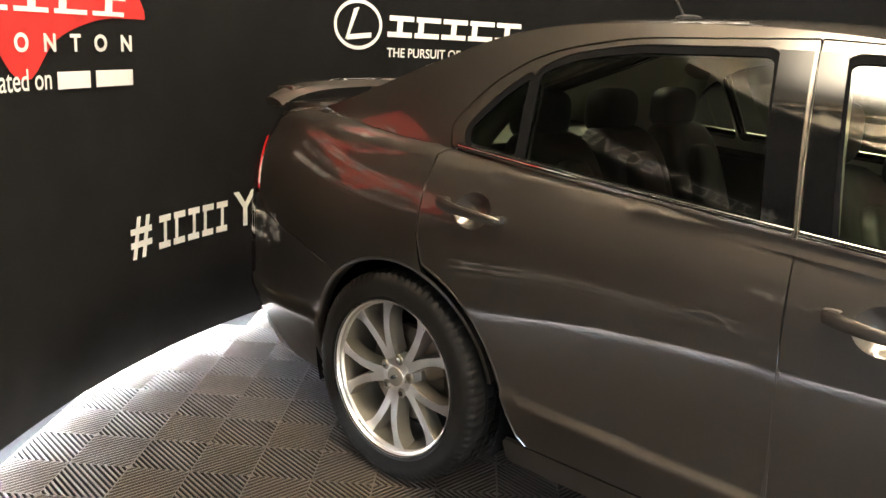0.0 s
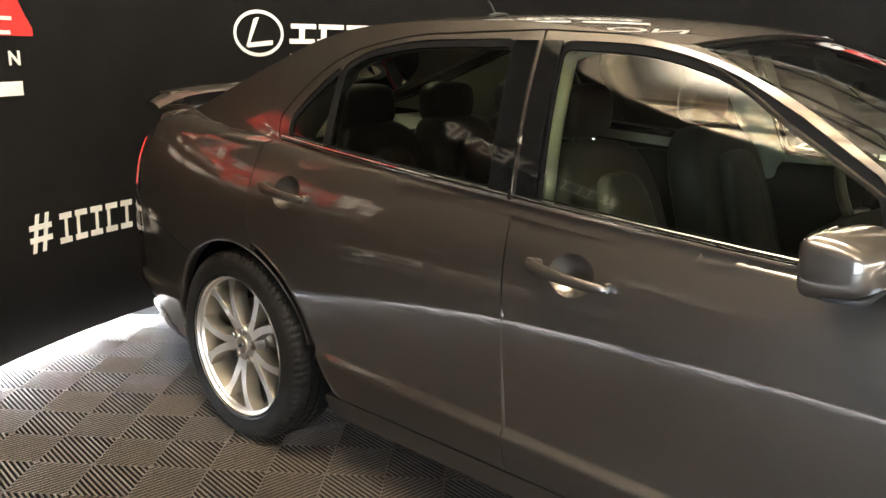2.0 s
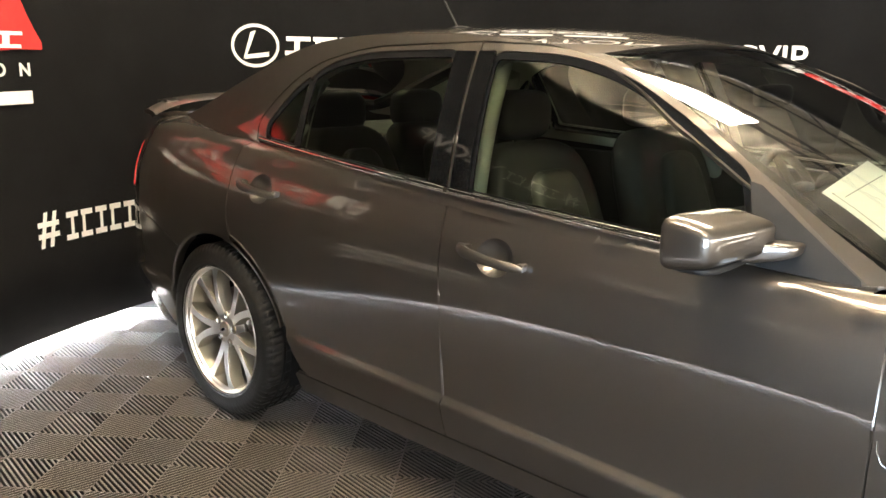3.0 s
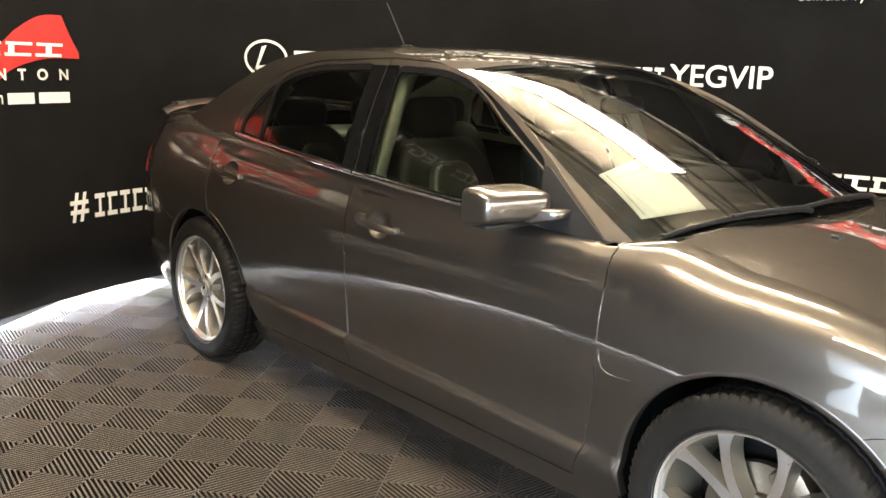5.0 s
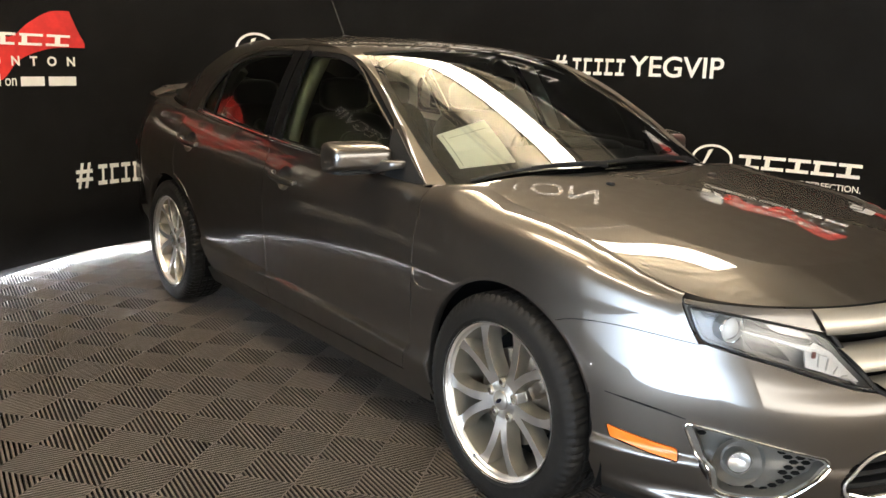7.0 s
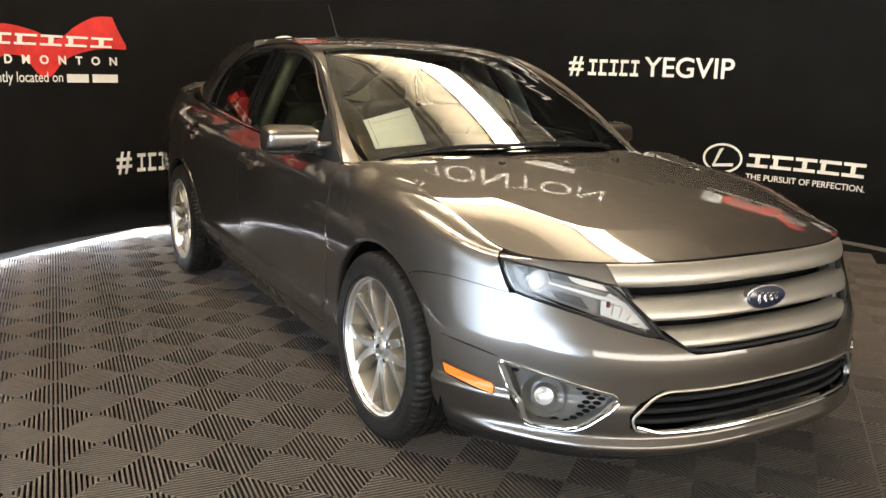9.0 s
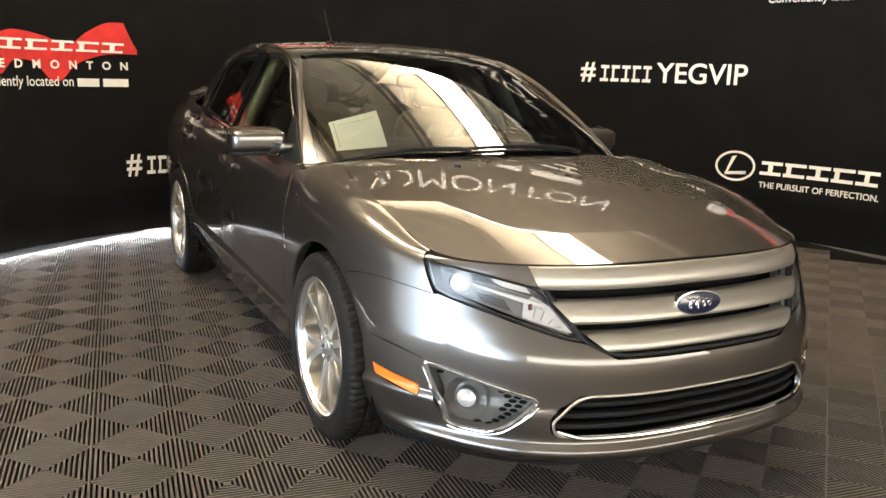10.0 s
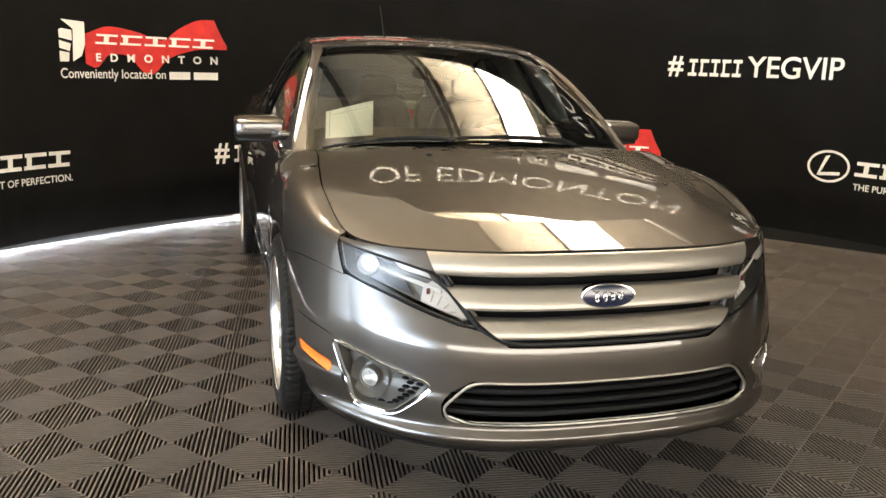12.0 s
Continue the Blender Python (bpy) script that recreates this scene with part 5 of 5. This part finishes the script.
# rear spoiler: an aerofoil lip on the boot lid
bm = bmesh.new()
rings = []
n = 40
for i in range(n + 1):
    f = 2 * i / n - 1
    y = 0.615 * f
    e = abs(f) ** 6
    zc = 1.158 - 0.018 * f * f - 0.050 * e
    xc = -0.965 + 0.06 * abs(f) ** 2.5
    c = 0.145 * (1 - 0.25 * e)
    th = 0.017
    prof = [(-0.5, 0.002), (-0.42, 0.45), (-0.1, 0.85), (0.25, 0.55), (0.5, -0.25), (0.25, -0.55), (-0.1, -0.6), (-0.42, -0.55)]
    rings.append([bm.verts.new((xc + c * a, y, zc + th * b - 0.10 * c * (a + 0.5))) for a, b in prof])
for a, b in zip(rings, rings[1:]):
    for k in range(8):
        bm.faces.new((a[k], a[(k + 1) % 8], b[(k + 1) % 8], b[k]))
bm.faces.new(rings[0])
bm.faces.new(rings[-1])
bmesh.ops.recalc_face_normals(bm, faces=bm.faces[:])
spoiler = part("spoiler", bm, PAINT, car, "body-coloured lip spoiler")
for y in (-0.50, 0.0, 0.50):
    part("spoiler_foot", rbox(0.10, 0.07, 0.05, 0.015, Matrix.Translation((-0.945, y, 1.118))), PAINT, spoiler)

# cowl and wipers
panel("cowl", lambda a, b, sd_: Vector((a, b, 0.972 - 0.05 * b * b - 0.055 * abs(b) ** 3 - 0.25 * (a - 2.40) ** 2)), [(2.33, -0.70), (2.30, -0.72), (2.30, -0.40), (2.36, 0.0), (2.30, 0.40), (2.30, 0.72), (2.33, 0.70), (2.44, 0.45), (2.50, 0.0), (2.44, -0.45)], BLACK, car, step=0.04, flange=0.01, out=-0.025)
for y0, y1 in ((0.38, -0.22), (-0.14, -0.64)):
    pts = []
    for k in range(13):
        t = k / 12
        y = y0 + (y1 - y0) * t
        x = 2.462 - 0.38 * y * y - 0.018 * math.sin(math.pi * t * 0.9)
        pts.append(top_pt(x, y, 0.010))
    part("wiper_blade", tube(pts, 0.007, 6), BLACK, car)
    arm = [top_pt(2.47 - 0.36 * y0 * y0, y0, 0.012)] + [p + Vector((0.008, 0, 0.006)) for p in pts[1:8]]
    part("wiper_arm", tube(arm, lambda t: 0.010 - 0.005 * t, 6), BLACK, car)
for y in (-0.27, 0.27):
    part("washer_jet", superbox(2.60, y, hood_pt(2.60, y).z + 0.003, 0.016, 0.012, 0.008, 0.7), BLACK, car)
# aerial
part("aerial_base", superbox(0.415, 0, top_pt(0.415, 0).z + 0.006, 0.045, 0.016, 0.014, 0.8, lambda p: Vector((p.x, p.y * (1 - 0.5 * (p.x > 0)), p.z))), BLACK, car)
part("aerial", tube([(0.405, 0, 1.445), (0.385, 0, 1.475), (0.262, 0, 1.650)], lambda t: 0.0045 - 0.002 * t, 6), BLACK, car, "thin black roof aerial")

# ---- the car: cabin ----
cabin = new("cabin")
cabin.parent = car
for side in (-1, 1):
    sd = (side,)
    panel("pillar_trim", on_house, [p for p in frame_o], BEIGE, cabin, holes=[grown(WIN_R, 0.010), grown(WIN_Q, 0.010), grown(WIN_F, 0.010)], sides=sd, step=0.04, flange=0.0, out=-0.045)
    for x0, x1, rad in ((1.135, 1.030, 0.052), (0.02, 0.20, 0.050)):
        pts = [house_pt(x0 + (x1 - x0) * k / 8, belt_z(x0) - 0.05 + (1.385 - belt_z(x0) + 0.05) * k / 8 * (1.0 if x0 > 1 else 0.80), side, -0.060) for k in range(9)]
        part("post_trim", tube(pts, rad, 12, flat=1.0, up=(0, 1, 0)), BEIGE, cabin, "pale inner post trim")
    part("door_card", rbox(1.95, 0.05, 0.55, 0.03, Matrix.Translation((1.18, side * 0.735, 0.665))), LEATHER, cabin)
    part("armrest", rbox(0.50, 0.07, 0.06, 0.025, Matrix.Translation((1.65, side * 0.69, 0.74))), LEATHER, cabin)
panel("headliner", on_top, [(x, y * 0.97) for x, y in roof_o], BEIGE, cabin, step=0.08, flange=0.0, out=-0.035)
part("cabin_floor", rbox(2.7, 1.45, 0.06, 0.02, Matrix.Translation((1.05, 0, 0.33))), DARK, cabin)
part("bulkhead", rbox(0.06, 1.40, 0.62, 0.02, Matrix.Translation((2.33, 0, 0.62))), DARK, cabin)
part("parcel_shelf", rbox(0.55, 1.25, 0.04, 0.02, Matrix.Translation((-0.32, 0, 1.00))), LEATHER, cabin)


def dash(p):
    return Vector((p.x + 0.10 * (1 - (p.y / 0.7) ** 2), p.y, p.z + 0.04 * max(0, -p.x / 0.3)))


part("dashboard", superbox(2.00, 0, 0.85, 0.32, 0.70, 0.11, 0.35, dash, 48, 16), BLACK, cabin, "dark soft-touch dashboard")
part("instrument_hood", superbox(1.83, 0.37, 0.955, 0.13, 0.19, 0.055, 0.6), BLACK, cabin)
wheel_pts = [pose(1.60, 0.37, 0.87, 0, 62, 0) @ Vector((0.185 * math.cos(a), 0.185 * math.sin(a), 0)) for a in [2 * math.pi * k / 40 for k in range(40)]]
sw = part("steering_wheel", tube(wheel_pts, 0.016, 10, closed=True, up=(1, 0, 0.5)), LEATHER, cabin)
part("wheel_boss", superbox(1.615, 0.37, 0.875, 0.035, 0.085, 0.07, 0.7), BLACK, sw)
for a in (0, 180, 270):
    q = pose(1.60, 0.37, 0.87, 0, 62, 0) @ Vector((0.18 * math.sin(radians(a)), 0.18 * math.cos(radians(a)), 0))
    part("wheel_spoke", tube([(1.615, 0.37, 0.875), q], 0.014, 8, flat=1.6), BLACK, sw)
part("rear_view_mirror", superbox(1.66, 0, 1.245, 0.018, 0.115, 0.033, 0.5), BLACK, cabin)


def build_seat(x, y, w, rear=False):
    seat = new("seat")
    seat.parent = cabin
    def back(p):
        t = (p.z + 0.32) / 0.64
        return Vector((p.x - 0.20 * t - 0.03 * (1 - (p.y / (w / 2)) ** 2) * (p.x > 0), p.y * (1 - 0.22 * max(0, t - 0.45) ** 1.5), p.z))
    part("backrest", superbox(x - 0.02, y, 0.76, 0.085, w / 2, 0.33, 0.45, back), LEATHER, seat, "black leather backrest")
    def centre(p):
        t = (p.z + 0.27) / 0.54
        return Vector((p.x - 0.17 * t, p.y * (1 - 0.15 * t), p.z))
    part("back_insert", superbox(x + 0.045, y, 0.74, 0.035, w * 0.27, 0.27, 0.5, centre), LEATHER, seat)
    part("cushion", superbox(x + 0.24, y, 0.47, 0.27, w / 2, 0.075, 0.45), LEATHER, seat)
    hy = (y,)
    for q in hy:
        part("headrest", superbox(x - 0.255 if not rear else x - 0.25, q, 1.170 if not rear else 1.135, 0.052, 0.125, 0.078, 0.6), LEATHER, seat, "black leather headrest")
        for e in (-0.05, 0.05):
            part("headrest_rod", tube([(x - 0.225, q + e, 1.02), (x - 0.248, q + e, 1.13)], 0.006, 6), CHROME, seat)
    return seat


for y in (-0.37, 0.37):
    build_seat(1.27, y, 0.52)
for y in (-0.42, 0.0, 0.42):
    build_seat(0.42, y, 0.42, True)
part("console", rbox(0.80, 0.20, 0.30, 0.04, Matrix.Translation((1.45, 0, 0.50))), BLACK, cabin)
for y in (-0.62, 0.62):
    belt = [house_pt(1.06, z, -1 if y < 0 else 1, -0.065) for z in (1.28, 1.15, 1.0)] + [Vector((1.08, y, 0.7))]
    part("seat_belt", tube(belt, 0.022, 6, flat=0.12), BLACK, cabin)

# ---- the car's left half, a little broader than its right ----
def broader(y):
    t = min(1.0, max(0.0, y / 0.45))
    return y + 0.045 * t * t * (3 - 2 * t)


for ob in list(car.children_recursive):
    if ob.name.startswith("wheel") and ob.type == "EMPTY":
        ob.location.y = broader(ob.location.y)
        continue
    if ob.type != "MESH" or ob.name.startswith("mirror_") or (ob.parent and ob.parent.name.startswith("wheel")):
        continue
    me = ob.data
    nv = me.attributes["custom_normal"].data if "custom_normal" in me.attributes else None
    for v in me.vertices:
        y = v.co.y
        if y > 0:
            v.co.y = broader(y)
            if nv:
                q = nv[v.index].vector
                q = Vector((q.x, q.y / ((broader(y + 0.001) - broader(y - 0.001)) / 0.002), q.z)).normalized()
                nv[v.index].vector = q

# ---- the sheet behind the windscreen ----
sheet = new("paper_sheet")
tagged(sheet, "white printed paper sheet lying on the dashboard behind the windscreen", "paper")


def sheet_pt(a, b, lift=0.0):
    """a across the sheet, b up it, both from 0 to 1."""
    p00, p10, p01, p11 = (top_pt(x, y, -0.011) for x, y in ((2.213, -0.618), (2.298, -0.433), (2.034, -0.590), (2.057, -0.385)))
    p = (p00 * (1 - a) + p10 * a) * (1 - b) + (p01 * (1 - a) + p11 * a) * b
    return p + Vector((0.3, 0, 0.95)) * (lift + 0.004 * math.sin(3.1 * b))


def sheet_quad(a0, a1, b0, b1, lift, n=6):
    verts, faces = [], []
    for i in range(n + 1):
        for j in range(n + 1):
            verts.append(sheet_pt(a0 + (a1 - a0) * i / n, b0 + (b1 - b0) * j / n, lift))
    for i in range(n):
        for j in range(n):
            k = i * (n + 1) + j
            faces.append((k, k + n + 1, k + n + 2, k + 1))
    return verts, faces


v, f = sheet_quad(0, 1, 0, 1, 0)
k = len(v)
v2, f2 = sheet_quad(0, 1, 0, 1, -0.002)
mesh_ob("sheet", v + v2, f + [tuple(k + i for i in q[::-1]) for q in f2], PAPER, sheet)
for b0, b1, a0, a1 in ((0.90, 0.915, 0.06, 0.10), (0.05, 0.93, 0.075, 0.085), (0.80, 0.81, 0.15, 0.9)):
    v, f = sheet_quad(a0, a1, b0, b1, 0.0012, 3)
    mesh_ob("print_line", v, f, INK, sheet)

# ---- the tiled floor: ribbed tiles, their ribs turned from field to field ----
D1, D2 = Vector((0.2690, -0.0290)), Vector((0.0290, 0.2690))
FIELD0 = Vector((2.355, -1.861))
E1, E2 = (D1 + D2) / 2, (D1 - D2) / 2


def tile_mesh():
    """A square tile of two by two fields; ribs run along one diagonal or the other, with slots between them."""
    verts, faces = [], []
    n, depth, half = 17, 0.0180, 0.5 * D1.length

    def prism(rows):
        k, m = len(verts), 4
        for z, pts in rows:
            verts.extend((p.x, p.y, z) for p in pts)
        faces.append(tuple(range(k, k + m)))
        for q in range(len(rows) - 1):
            for i in range(m):
                j = (i + 1) % m
                a = k + q * m
                faces.append((a + j, a + i, a + m + i, a + m + j))

    for fi in range(2):
        for fj in range(2):
            c = E1 * (fi - 0.5) + E2 * (fj - 0.5)
            along, over = (D1, D2) if (fi + fj) % 2 == 0 else (D2, D1)
            a, o = along.normalized(), over.normalized()
            pitch = 2 * half / n
            for k in range(n):
                mid = -half + pitch * (k + 0.5)
                rows = []
                for z, f in ((0.0, 0.21), (-0.0035, 0.275), (-depth, 0.275)):
                    lo, hi = mid - pitch * f, mid + pitch * f
                    r0, r1 = max(0.0002, half - abs(lo)), max(0.0002, half - abs(hi))
                    rows.append((z, [c + o * lo - a * r0, c + o * hi - a * r1, c + o * hi + a * r1, c + o * lo + a * r0]))
                p = rows[0][1]
                if (p[1] - p[0]).cross(p[2] - p[1]) < 0:
                    rows = [(z, q[::-1]) for z, q in rows]
                prism(rows)
    # the tile's own rim and the seams between fields
    for d, e in ((E1, E2), (E2, E1)):
        for k in (-1.0, 0.0, 1.0):
            q = d * k
            w = d.normalized() * (0.0022 if k else 0.0016)
            s = -w * 0.3 * k
            pts = [q - e + w + s, q + e + w + s, q + e - w + s, q - e - w + s]
            if (pts[1] - pts[0]).cross(pts[2] - pts[1]) < 0:
                pts.reverse()
            k0, m0 = len(verts), 4
            for p in pts:
                verts.append((p.x, p.y, -0.001))
            faces.append((k0, k0 + 1, k0 + 2, k0 + 3))
    me = bpy.data.meshes.new("floor_tile")
    me.from_pydata(verts, [], faces)
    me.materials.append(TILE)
    return me


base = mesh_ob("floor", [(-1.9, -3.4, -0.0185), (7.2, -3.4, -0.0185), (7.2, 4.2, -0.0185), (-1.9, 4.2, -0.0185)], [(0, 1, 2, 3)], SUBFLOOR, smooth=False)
tagged(base, "brown-grey ribbed plastic floor tiles in a checker pattern", "floor", kind="structure")
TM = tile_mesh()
far = []
places = []
for i in range(-26, 27):
    for j in range(-26, 27):
        p = FIELD0 + E1 * 0.5 + E2 * 0.5 + E1 * 2 * i + E2 * 2 * j
        inside_booth = (p.x > CX and abs(p.y - CY) < RAD + 0.1) or math.hypot(p.x - CX, p.y - CY) < RAD + 0.12
        if inside_booth and p.x < 6.9:
            near = max(0.0, p.x - 3.4, -p.x - 0.3) * 0.6 + abs(p.y + 1.6)
            places.append((near, p))
places.sort(key=lambda q: q[0])
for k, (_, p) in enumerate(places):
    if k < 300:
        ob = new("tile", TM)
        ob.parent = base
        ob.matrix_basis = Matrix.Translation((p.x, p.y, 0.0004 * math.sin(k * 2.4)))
    else:
        far.append(p)
tv = np.array([v.co[:] for v in TM.vertices])
tf = [tuple(p.vertices) for p in TM.polygons]
verts, faces = [], []
for p in far:
    k = len(verts)
    verts += (tv + np.array([p.x, p.y, 0.0])).tolist()
    faces += [tuple(k + i for i in f) for f in tf]
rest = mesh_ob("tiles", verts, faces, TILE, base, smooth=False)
rest["kind"] = "stuff"
